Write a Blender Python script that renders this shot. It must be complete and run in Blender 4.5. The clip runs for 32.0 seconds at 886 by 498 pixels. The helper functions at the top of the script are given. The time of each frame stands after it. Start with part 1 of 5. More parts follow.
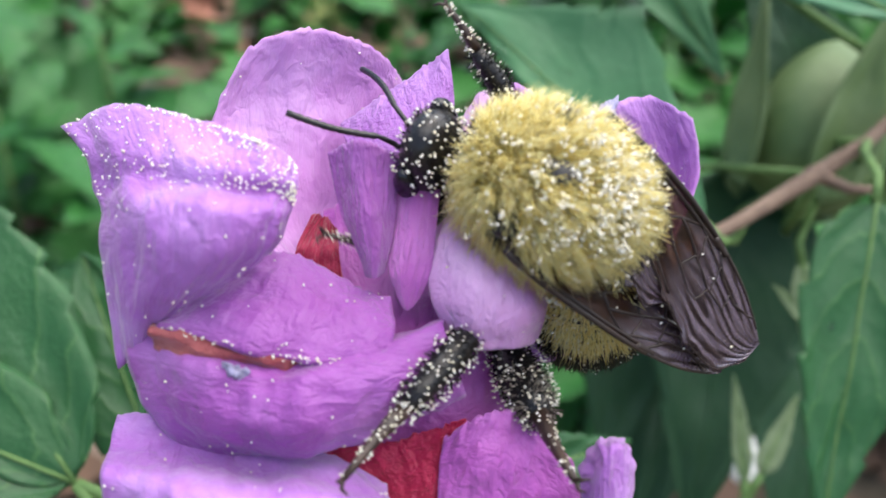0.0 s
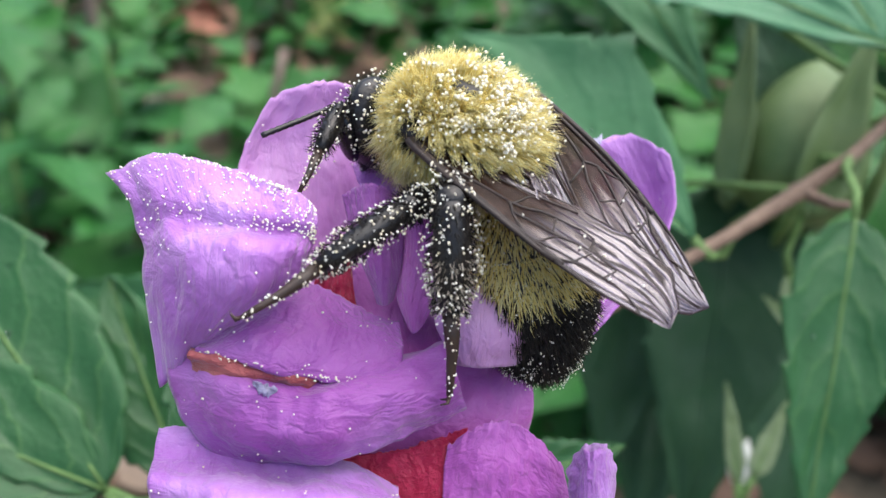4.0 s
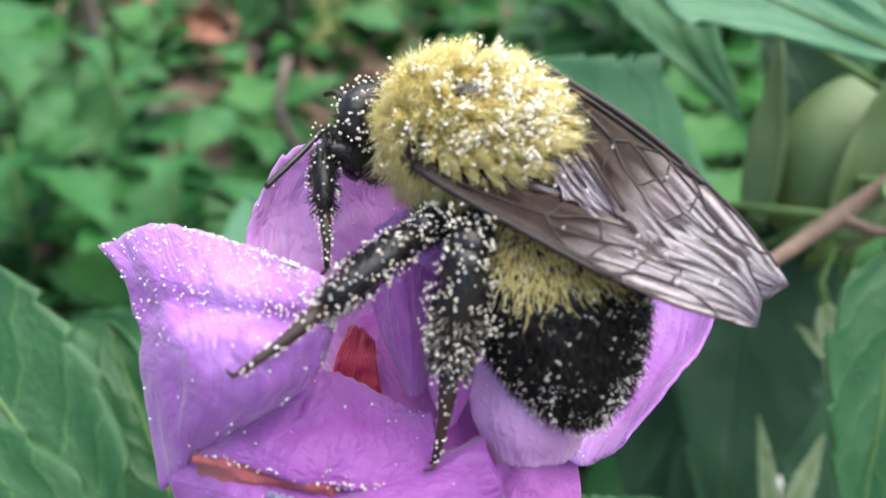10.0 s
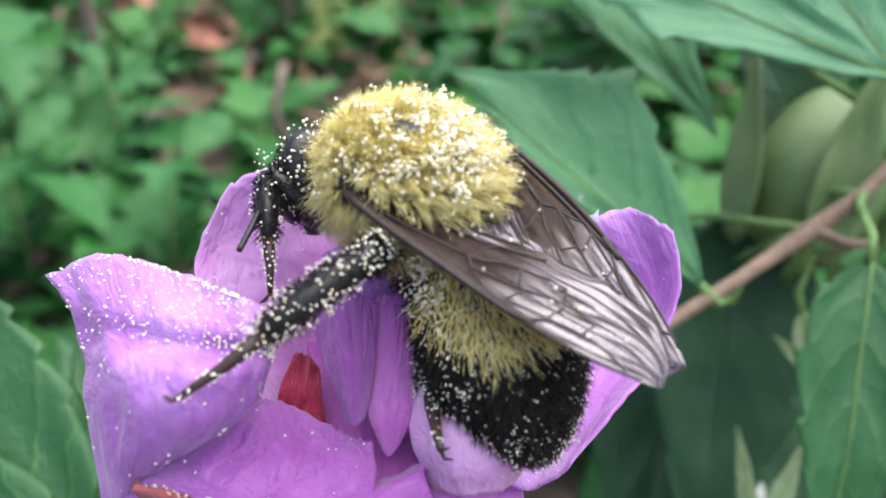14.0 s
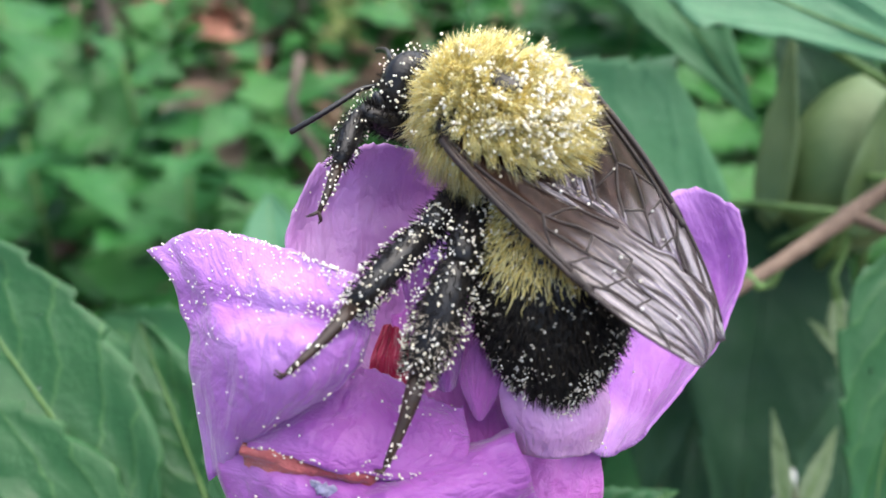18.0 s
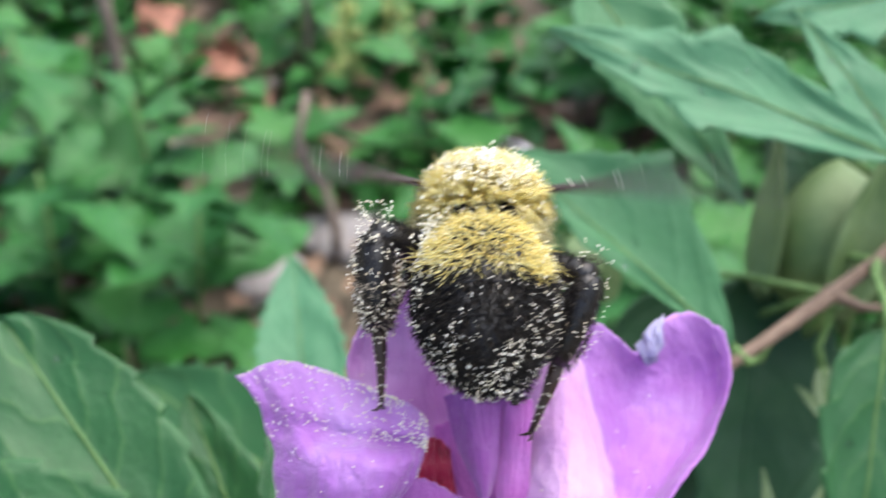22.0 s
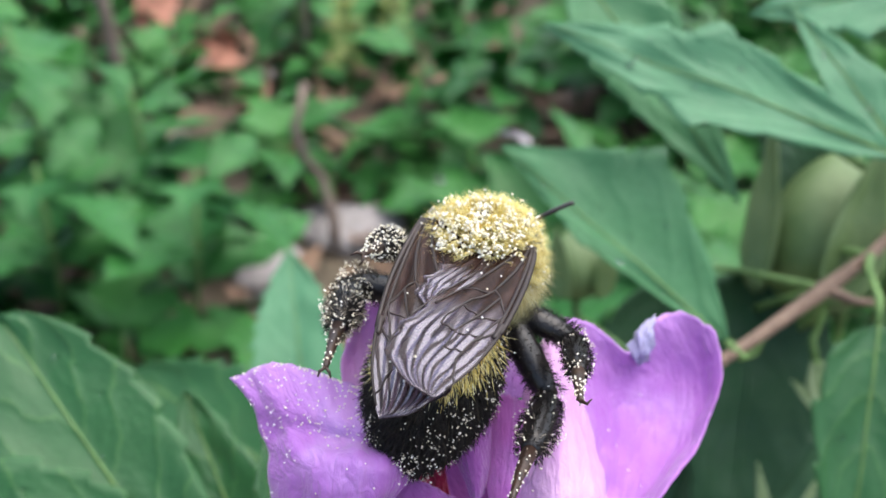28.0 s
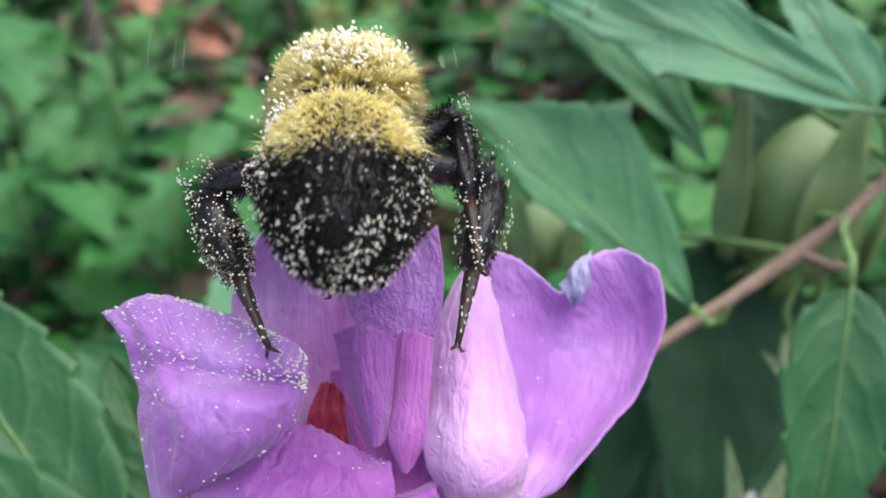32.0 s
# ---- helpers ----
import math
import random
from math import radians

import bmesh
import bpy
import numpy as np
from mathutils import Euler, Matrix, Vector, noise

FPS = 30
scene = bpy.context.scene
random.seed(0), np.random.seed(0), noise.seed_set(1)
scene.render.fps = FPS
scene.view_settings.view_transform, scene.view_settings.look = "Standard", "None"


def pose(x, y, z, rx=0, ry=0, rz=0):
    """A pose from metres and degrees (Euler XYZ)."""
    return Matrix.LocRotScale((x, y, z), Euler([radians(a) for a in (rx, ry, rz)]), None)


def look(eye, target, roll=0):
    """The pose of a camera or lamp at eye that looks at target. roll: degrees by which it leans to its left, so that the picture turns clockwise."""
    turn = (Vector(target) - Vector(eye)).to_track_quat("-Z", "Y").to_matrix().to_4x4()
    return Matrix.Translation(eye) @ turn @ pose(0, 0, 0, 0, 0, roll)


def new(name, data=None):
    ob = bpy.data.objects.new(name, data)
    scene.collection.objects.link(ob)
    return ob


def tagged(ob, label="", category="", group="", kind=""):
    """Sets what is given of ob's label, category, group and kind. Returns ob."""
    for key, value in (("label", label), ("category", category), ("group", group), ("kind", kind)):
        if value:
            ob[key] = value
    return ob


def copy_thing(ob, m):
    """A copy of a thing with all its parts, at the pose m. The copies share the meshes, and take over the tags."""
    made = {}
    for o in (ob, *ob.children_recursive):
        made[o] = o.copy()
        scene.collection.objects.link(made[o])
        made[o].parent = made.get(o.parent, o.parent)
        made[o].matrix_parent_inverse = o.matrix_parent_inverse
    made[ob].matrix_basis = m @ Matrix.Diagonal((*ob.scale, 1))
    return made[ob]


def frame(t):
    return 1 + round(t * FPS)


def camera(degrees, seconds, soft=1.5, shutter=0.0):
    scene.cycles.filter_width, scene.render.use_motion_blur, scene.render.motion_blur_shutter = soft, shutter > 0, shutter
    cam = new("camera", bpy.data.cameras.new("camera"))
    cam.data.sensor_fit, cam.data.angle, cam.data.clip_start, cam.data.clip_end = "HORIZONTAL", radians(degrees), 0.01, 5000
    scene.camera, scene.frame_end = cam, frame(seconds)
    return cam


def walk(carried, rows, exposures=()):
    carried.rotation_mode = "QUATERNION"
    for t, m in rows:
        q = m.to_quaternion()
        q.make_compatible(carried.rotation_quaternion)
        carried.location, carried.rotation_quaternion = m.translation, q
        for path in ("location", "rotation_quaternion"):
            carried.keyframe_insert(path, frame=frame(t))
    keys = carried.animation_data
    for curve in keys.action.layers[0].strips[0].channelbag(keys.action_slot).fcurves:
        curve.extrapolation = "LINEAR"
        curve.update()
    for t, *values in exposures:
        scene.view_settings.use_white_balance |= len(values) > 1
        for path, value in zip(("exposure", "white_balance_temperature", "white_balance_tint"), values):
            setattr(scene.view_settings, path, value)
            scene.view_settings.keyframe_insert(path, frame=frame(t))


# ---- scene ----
LENS = 50.0
cam = camera(LENS, 32.0, 1.5, 0.5)
cam.data.dof.use_dof = True
cam.data.dof.focus_distance = 0.055
cam.data.dof.aperture_fstop = 45.0

# The camera's own frame at nine seconds: x to the right, y away from the lens, z up. The near plan is drawn in it, in millimetres.
EYE = pose(0, 0, 0.42, -35)


def mm(x, y, z):
    """A place of the near plan, in metres of the world."""
    return EYE @ (Vector((x, y, z)) * 0.001)


walk(cam, [
    (0, pose(0.00156, -0.00156, 0.41559, 54.71, -1.32, 0.21)),
    (0.5, pose(0.00264, -0.00290, 0.41691, 54.76, -1.05, 0.09)),
    (1, pose(0.00070, -0.00147, 0.41629, 54.63, -1.05, 0.07)),
    (1.5, pose(0.00311, -0.00235, 0.41789, 54.92, -0.91, 0.02)),
    (2, pose(0.00471, -0.00351, 0.41732, 54.81, -0.97, 0.05)),
    (2.5, pose(0.00257, -0.00435, 0.41851, 54.93, -0.69, 0.11)),
    (4.5, pose(0.00164, -0.00632, 0.42052, 55.13, -0.57, 0.03)),
    (5, pose(0.00173, -0.00532, 0.42055, 55.16, -0.46, -0.10)),
    (5.5, pose(0.00068, -0.00350, 0.42400, 55.26, -0.45, 0.05)),
    (6, pose(0.00207, 0.00105, 0.41992, 55.20, -0.23, -0.05)),
    (6.5, pose(0.00336, -0.00011, 0.41934, 55.31, -0.22, -0.02)),
    (7, pose(0.00268, 0.00020, 0.41800, 55.15, -0.03, -0.05)),
    (7.5, pose(0.00109, 0.00086, 0.41764, 54.81, -0.01, 0.06)),
    (8, pose(0.00019, 0.00134, 0.41672, 54.99, -0.09, -0.13)),
    (8.5, pose(0.00189, 0.00099, 0.41716, 54.90, -0.06, 0.10)),
    (9, pose(0.00000, 0.00000, 0.42000, 55.00, -0.00, 0.00)),
    (9.5, pose(0.00292, 0.00126, 0.42017, 55.23, 0.09, -0.17)),
    (10, pose(0.00002, 0.00162, 0.42008, 55.24, 0.14, -0.12)),
    (10.5, pose(0.00057, 0.00077, 0.42008, 55.26, 0.15, -0.01)),
    (11, pose(0.00023, 0.00149, 0.42017, 55.22, 0.08, 0.03)),
    (11.5, pose(0.00198, 0.00161, 0.42059, 55.37, 0.07, -0.11)),
    (12, pose(0.00145, 0.00057, 0.42119, 55.31, 0.20, -0.05)),
    (12.5, pose(0.00114, 0.00065, 0.42174, 55.22, 0.44, -0.13)),
    (13, pose(0.00137, 0.00011, 0.42220, 55.44, 0.20, -0.04)),
    (13.5, pose(0.00374, 0.00106, 0.42173, 55.47, 0.17, -0.14)),
    (14, pose(0.00324, 0.00191, 0.42160, 55.38, 0.34, -0.14)),
    (14.5, pose(0.00373, 0.00087, 0.42302, 55.46, 0.29, -0.11)),
    (16.5, pose(0.00316, 0.00047, 0.42161, 55.01, 0.74, 0.06)),
    (17, pose(-0.00022, -0.00148, 0.42210, 54.97, 0.61, 0.20)),
    (17.5, pose(0.00070, -0.00156, 0.42223, 55.01, 0.69, 0.31)),
    (18, pose(-0.00099, -0.00053, 0.42209, 54.98, 0.75, 0.31)),
    (18.5, pose(-0.00174, 0.00025, 0.42281, 55.02, 0.93, 0.36)),
    (19, pose(-0.00394, -0.00019, 0.42530, 55.08, 1.17, 0.28)),
    (19.5, pose(-0.00454, -0.00116, 0.42665, 55.56, 1.04, 0.51)),
    (20, pose(-0.00420, -0.00048, 0.42937, 55.34, 1.30, 0.27)),
    (20.5, pose(-0.00328, -0.00279, 0.43352, 55.71, 1.14, 0.27)),
    (21, pose(-0.00618, -0.00377, 0.43420, 55.95, 0.72, 0.26)),
    (21.5, pose(-0.00945, -0.00325, 0.43356, 56.03, 0.49, 0.28)),
    (22, pose(-0.00342, -0.00615, 0.43483, 56.42, 0.51, 0.43)),
    (22.5, pose(0.00116, -0.00657, 0.44103, 56.03, 1.06, 0.08)),
    (23, pose(0.00103, -0.00801, 0.43916, 56.23, 0.76, 0.29)),
    (23.5, pose(-0.00145, -0.00550, 0.43860, 56.06, 0.68, 0.18)),
    (24, pose(-0.00591, -0.00439, 0.43583, 56.07, 0.47, 0.20)),
    (24.5, pose(-0.00534, -0.00506, 0.43497, 56.27, 0.18, 0.64)),
    (26.5, pose(-0.00489, -0.00274, 0.43296, 56.07, 0.45, 0.43)),
    (27, pose(-0.00620, -0.00318, 0.43332, 55.95, 0.67, 0.23)),
    (27.5, pose(-0.00489, -0.00304, 0.43153, 55.86, 0.68, 0.19)),
    (28, pose(-0.00296, -0.00610, 0.43587, 55.81, 0.62, 0.26)),
    (28.5, pose(-0.00604, -0.00589, 0.42784, 55.72, 0.63, 0.17)),
    (29, pose(-0.00899, -0.00673, 0.43197, 55.33, 0.51, 0.52)),
    (29.5, pose(-0.01103, -0.00802, 0.43262, 55.48, 0.17, 0.62)),
    (30, pose(-0.01345, -0.00440, 0.42501, 55.35, 0.25, 0.70)),
    (30.5, pose(-0.01131, -0.00618, 0.42969, 55.18, 0.57, 0.61)),
    (31, pose(-0.00860, -0.00654, 0.43336, 55.39, 0.37, 0.35)),
    (31.5, pose(-0.00137, -0.00326, 0.42960, 55.56, 0.40, 0.06)),
    (32, pose(0.00266, -0.00245, 0.42739, 55.65, 0.24, -0.04)),
], exposures=[(0, 0.86), (2, 0.94), (6, 0.80), (9, 0.98), (13, 1.1), (17, 1.0), (19, 1.08), (20, 0.8), (21, 1.0), (24, 1.12), (27, 1.08), (28, 0.98), (29, 0.92), (31, 0.99), (32, 0.88)])

# ---- light: a bright overcast sky, softly brighter from above ----
world = bpy.data.worlds.new("sky")
scene.world = world
world.use_nodes = True
sky = world.node_tree.nodes.new("ShaderNodeTexSky")
sky.sky_type = "NISHITA"
sky.sun_disc = False
sky.sun_elevation = radians(69)
sky.sun_rotation = radians(60)
sky.air_density, sky.dust_density = 1.0, 3.0
world.node_tree.links.new(sky.outputs[0], world.node_tree.nodes["Background"].inputs[0])
world.node_tree.nodes["Background"].inputs[1].default_value = 0.15
sun = new("sun", bpy.data.lights.new("sun", "SUN"))
sun.data.energy, sun.data.angle, sun.data.color = 2.95, radians(100), (1.0, 0.97, 0.92)
sun.matrix_basis = look((0.6, 0.4, 2.4), (0, 0.05, 0.4))


# ---- materials ----
class Mat:
    """A small node builder round one principled shader."""

    def __init__(self, name, rough=0.6, base=(0.5, 0.5, 0.5)):
        self.m = bpy.data.materials.new(name)
        self.m.use_nodes = True
        self.t = self.m.node_tree
        self.b = self.t.nodes["Principled BSDF"]
        self.b.inputs["Roughness"].default_value = rough
        self.b.inputs["Base Color"].default_value = (*base, 1)

    def node(self, kind, **inputs):
        n = self.t.nodes.new(kind)
        for k, v in inputs.items():
            n.inputs[k.replace("_", " ")].default_value = v
        return n

    def link(self, a, b):
        self.t.links.new(a, b)

    def noise(self, scale, detail=3.0, coord="Object", stretch=None, distortion=0.0):
        tc = self.node("ShaderNodeTexCoord")
        n = self.node("ShaderNodeTexNoise", Scale=scale, Detail=detail, Distortion=distortion)
        if stretch:
            mp = self.node("ShaderNodeMapping")
            mp.inputs["Scale"].default_value = stretch
            self.link(tc.outputs[coord], mp.inputs[0])
            self.link(mp.outputs[0], n.inputs["Vector"])
        else:
            self.link(tc.outputs[coord], n.inputs["Vector"])
        return n.outputs["Fac"]

    def ramp(self, fac, *stops):
        r = self.node("ShaderNodeValToRGB")
        e = r.color_ramp.elements
        while len(e) < len(stops):
            e.new(0.5)
        for el, (p, c) in zip(e, stops):
            el.position, el.color = p, (*c, 1)
        self.link(fac, r.inputs[0])
        return r.outputs[0]

    def mix(self, fac, a, b, blend="MIX"):
        n = self.t.nodes.new("ShaderNodeMix")
        n.data_type, n.blend_type = "RGBA", blend
        for s, v in ((0, fac), (6, a), (7, b)):
            if isinstance(v, (int, float)):
                n.inputs[s].default_value = v
            elif isinstance(v, tuple):
                n.inputs[s].default_value = (*v, 1)
            else:
                self.link(v, n.inputs[s])
        return n.outputs[2]

    def math(self, op, a, b=0.0):
        n = self.t.nodes.new("ShaderNodeMath")
        n.operation = op
        for s, v in ((0, a), (1, b)):
            if isinstance(v, (int, float)):
                n.inputs[s].default_value = v
            else:
                self.link(v, n.inputs[s])
        return n.outputs[0]

    def color(self, c):
        self.link(c, self.b.inputs["Base Color"])

    def bump(self, height, strength=0.3, distance=0.0002):
        n = self.node("ShaderNodeBump", Strength=strength, Distance=distance)
        self.link(height, n.inputs["Height"])
        self.link(n.outputs[0], self.b.inputs["Normal"])

    def glow_through(self, color, amount):
        """Light passes through thin tissue."""
        tr = self.node("ShaderNodeBsdfTranslucent")
        if isinstance(color, tuple):
            tr.inputs[0].default_value = (*color, 1)
        else:
            self.link(color, tr.inputs[0])
        mx = self.node("ShaderNodeMixShader", Fac=amount)
        out = self.t.nodes["Material Output"]
        self.link(self.b.outputs[0], mx.inputs[1])
        self.link(tr.outputs[0], mx.inputs[2])
        self.link(mx.outputs[0], out.inputs[0])


def uv_xy(m):
    tc = m.node("ShaderNodeTexCoord")
    sp = m.node("ShaderNodeSeparateXYZ")
    m.link(tc.outputs["UV"], sp.inputs[0])
    return sp.outputs[0], sp.outputs[1]


def petal_material(name, a, b, deep, pale, rim=0.5, dense=1.0):
    """Silky petal tissue: soft wandering veins along the length, pale and deep blotches, paler margin, crepe wrinkles."""
    m = Mat(name, 0.4)
    streak = m.noise(1.0, 5.0, "UV", (6.0, 2.6, 1.0), 1.2)
    vein = m.noise(1.0, 4.0, "UV", (16.0 * dense, 4.0, 1.0), 1.2)
    crepe = m.noise(1.0, 4.0, "UV", (11.0, 9.0, 1.0), 1.6)
    blotch = m.noise(150.0, 5.0)
    fine = m.noise(3000.0, 2.0)
    u, v = uv_xy(m)
    c = m.ramp(blotch, (0.30, a), (0.52, b), (0.78, pale))
    c = m.mix(m.ramp(streak, (0.46, (0, 0, 0)), (0.78, (0.25, 0.25, 0.25))), c, deep)
    c = m.mix(m.ramp(vein, (0.54, (0, 0, 0)), (0.75, (0.14, 0.14, 0.14))), c, pale)
    c = m.mix(m.ramp(v, (0.70, (0, 0, 0)), (1.0, (rim, rim, rim))), c, pale)
    c = m.mix(m.math("MULTIPLY", fine, 0.15), c, pale)
    m.color(c)
    h = m.math("ADD", m.math("MULTIPLY", streak, 0.8), m.math("ADD", m.math("MULTIPLY", vein, 0.6), m.math("ADD", m.math("MULTIPLY", fine, 0.12), m.math("MULTIPLY", crepe, 0.55))))
    m.bump(h, 0.85, 0.00045)
    m.b.inputs["Sheen Weight"].default_value = 0.4
    m.b.inputs["Sheen Roughness"].default_value = 0.4
    m.b.inputs["Specular IOR Level"].default_value = 0.5
    m.glow_through(c, 0.3)
    return m.m


PETAL = petal_material("petal_violet", (0.38, 0.115, 0.50), (0.46, 0.17, 0.60), (0.33, 0.065, 0.42), (0.68, 0.42, 0.82), 0.34)
PETAL_MID = petal_material("petal_purple", (0.31, 0.055, 0.37), (0.38, 0.095, 0.45), (0.24, 0.022, 0.27), (0.54, 0.24, 0.64), 0.2, 0.45)
PETAL_ROSE = petal_material("petal_rose", (0.62, 0.28, 0.64), (0.70, 0.37, 0.72), (0.54, 0.19, 0.58), (0.82, 0.55, 0.83), 0.45, 0.4)
PETAL_BACK = petal_material("petal_orchid", (0.52, 0.185, 0.57), (0.60, 0.26, 0.66), (0.46, 0.11, 0.50), (0.74, 0.46, 0.80), 0.4, 0.6)
PETAL_DEEP = petal_material("petal_magenta", (0.50, 0.09, 0.50), (0.60, 0.16, 0.60), (0.40, 0.04, 0.40), (0.60, 0.24, 0.66), 0.1, 0.3)
PETAL_RED = petal_material("petal_crimson", (0.44, 0.004, 0.055), (0.55, 0.012, 0.085), (0.34, 0.0, 0.03), (0.60, 0.05, 0.14), 0.0)
PETAL_RUST = petal_material("petal_rust", (0.40, 0.06, 0.075), (0.49, 0.10, 0.11), (0.30, 0.03, 0.04), (0.58, 0.20, 0.18), 0.0)
PETAL_FADED = petal_material("petal_faded", (0.40, 0.38, 0.68), (0.50, 0.48, 0.76), (0.32, 0.26, 0.56), (0.70, 0.66, 0.80), 0.3)


def leaf_material(name, dark, light, vein, gloss=0.42, veins=0.3):
    """Leaf tissue: midrib and slanting side veins, a net of fine veins, blotches and a mottled gloss."""
    m = Mat(name, gloss)
    m.b.inputs["Specular IOR Level"].default_value = 0.35
    across, back = uv_xy(m)
    along = m.math("SUBTRACT", 1.0, back)
    rand = m.node("ShaderNodeObjectInfo").outputs["Random"]
    isl = m.node("ShaderNodeNewGeometry").outputs["Random Per Island"]
    side = m.math("ABSOLUTE", m.math("SUBTRACT", across, 0.5))
    wob = m.math("MULTIPLY", m.math("SUBTRACT", m.noise(1.0, 2.0, "UV", (5.0, 4.0, 1.0)), 0.5), 1.1)
    # side veins leave the midrib at a slant, steeper near the stalk
    s = m.math("FRACT", m.math("ADD", m.math("SUBTRACT", m.math("MULTIPLY", m.math("POWER", along, 0.8), 5.5), m.math("MULTIPLY", side, 3.4)), wob))
    near = m.math("ABSOLUTE", m.math("SUBTRACT", s, 0.5))
    lines = m.ramp(near, (0.0, (1, 1, 1)), (0.05, (0, 0, 0)))
    rib = m.ramp(side, (0.0, (1, 1, 1)), (0.016, (0, 0, 0)))
    mask = m.math("MAXIMUM", m.math("MULTIPLY", lines, veins), rib)
    big = m.noise(70.0, 3.0)
    fine = m.noise(900.0, 3.0)
    cell = m.noise(2600.0, 2.0)
    c = m.ramp(m.math("ADD", m.math("MULTIPLY", big, 0.6), m.math("MULTIPLY", m.math("ADD", rand, isl), 0.27)), (0.24, dark), (0.80, light))
    c = m.mix(m.math("MULTIPLY", fine, 0.35), c, tuple(x * 0.6 for x in dark))
    c = m.mix(m.math("MULTIPLY", mask, 0.6), c, vein)
    m.color(c)
    m.link(m.ramp(m.noise(160.0, 4.0), (0.35, (gloss * 0.75,) * 3), (0.7, (min(1.0, gloss * 1.4),) * 3)), m.b.inputs["Roughness"])
    quilt = m.math("MULTIPLY", m.math("MINIMUM", near, 0.25), 1.4)
    m.bump(m.math("ADD", m.math("ADD", m.math("MULTIPLY", rib, -0.8), quilt), m.math("ADD", m.math("MULTIPLY", fine, 0.4), m.math("MULTIPLY", cell, 0.25))), 0.6, 0.0005)
    m.glow_through(c, 0.22)
    return m.m


LEAF = leaf_material("leaf_green", (0.013, 0.068, 0.022), (0.034, 0.130, 0.042), (0.16, 0.32, 0.09), 0.38, 0.45)
LEAF_BLUE = leaf_material("leaf_bluish", (0.052, 0.180, 0.086), (0.100, 0.280, 0.142), (0.16, 0.35, 0.19), 0.42)
LEAF_MID = leaf_material("leaf_mid_green", (0.038, 0.148, 0.058), (0.076, 0.232, 0.098), (0.12, 0.27, 0.13), 0.45)
# leaf green with the shade of the inner shrub put into its colour
LEAF_SHADED = leaf_material("leaf_shaded", (0.009, 0.042, 0.017), (0.020, 0.074, 0.028), (0.026, 0.084, 0.034), 0.6, 0.15)
LEAF_GROUND = leaf_material("leaf_ground", (0.015, 0.105, 0.015), (0.044, 0.20, 0.031), (0.08, 0.23, 0.06), 0.5)
LEAF_TALL = leaf_material("leaf_tall_weed", (0.012, 0.088, 0.015), (0.038, 0.185, 0.034), (0.06, 0.19, 0.06), 0.45)


def simple(name, a, b, scale, rough=0.7, bump=0.4, distance=0.0003, detail=4.0):
    m = Mat(name, rough)
    n = m.noise(scale, detail)
    m.color(m.ramp(n, (0.3, a), (0.7, b)))
    m.bump(m.noise(scale * 5, 3.0), bump, distance)
    return m.m


BARK = simple("bark", (0.11, 0.07, 0.05), (0.21, 0.145, 0.105), 400, 0.8, 0.6, 0.0006)
STALK = simple("green_stalk", (0.06, 0.13, 0.03), (0.12, 0.22, 0.06), 300)
STEM_GREY = simple("grey_stem", (0.10, 0.075, 0.06), (0.22, 0.17, 0.14), 60, 0.85, 0.6, 0.002)
SEPAL = simple("sepal_green", (0.035, 0.09, 0.02), (0.08, 0.17, 0.04), 250, 0.6)
BUD = simple("bud_green", (0.06, 0.12, 0.035), (0.125, 0.19, 0.07), 120, 0.6)
BUD_WHITE = simple("bud_white", (0.62, 0.64, 0.58), (0.85, 0.85, 0.80), 200, 0.5)
SOIL = simple("soil", (0.08, 0.066, 0.044), (0.165, 0.13, 0.09), 25, 0.95, 0.8, 0.01, 6.0)
PALE_PETAL = simple("withered_petal", (0.50, 0.46, 0.52), (0.78, 0.74, 0.80), 120, 0.6)
STONE = simple("pale_stone", (0.20, 0.185, 0.18), (0.37, 0.34, 0.335), 40, 0.85, 0.5, 0.002)


def litter_material():
    m = Mat("dead_leaf", 0.8)
    isl = m.node("ShaderNodeNewGeometry").outputs["Random Per Island"]
    c = m.ramp(isl, (0.0, (0.095, 0.06, 0.042)), (0.45, (0.175, 0.105, 0.066)), (0.78, (0.25, 0.16, 0.10)), (1.0, (0.35, 0.31, 0.26)))
    m.color(m.mix(m.math("MULTIPLY", m.noise(120, 4), 0.5), c, (0.08, 0.04, 0.025)))
    m.bump(m.noise(300, 3), 0.5, 0.001)
    return m.m


LITTER = litter_material()
# pale colour for the added slivers that stand for bright gaps
LEAF_GAP = leaf_material("leaf_gap_pale", (0.14, 0.21, 0.10), (0.25, 0.33, 0.18), (0.26, 0.34, 0.18), 0.6)
LEAF_LIME = leaf_material("leaf_lime", (0.24, 0.30, 0.07), (0.46, 0.52, 0.18), (0.40, 0.46, 0.16), 0.6)
RED_LEAF = simple("red_dead_leaf", (0.20, 0.08, 0.05), (0.31, 0.135, 0.085), 60, 0.75, 0.5, 0.001)

# the bee
CUTICLE = simple("black_cuticle", (0.006, 0.005, 0.006), (0.014, 0.012, 0.012), 900, 0.32, 0.3, 0.0001)
EYE_BLACK = simple("compound_eye", (0.004, 0.004, 0.006), (0.010, 0.010, 0.014), 4000, 0.18, 0.4, 0.00003)
TAN_SKIN = simple("under_fur_tan", (0.48, 0.36, 0.10), (0.62, 0.50, 0.17), 600, 0.8)
TARSUS = simple("brown_tarsus", (0.018, 0.010, 0.007), (0.045, 0.022, 0.014), 900, 0.45, 0.3, 0.0001)


def fur_material(name, stops, rough=0.45):
    m = Mat(name, rough)
    isl = m.node("ShaderNodeNewGeometry").outputs["Random Per Island"]
    c = m.ramp(isl, *stops)
    m.color(c)
    m.glow_through(c, 0.3)
    return m.m


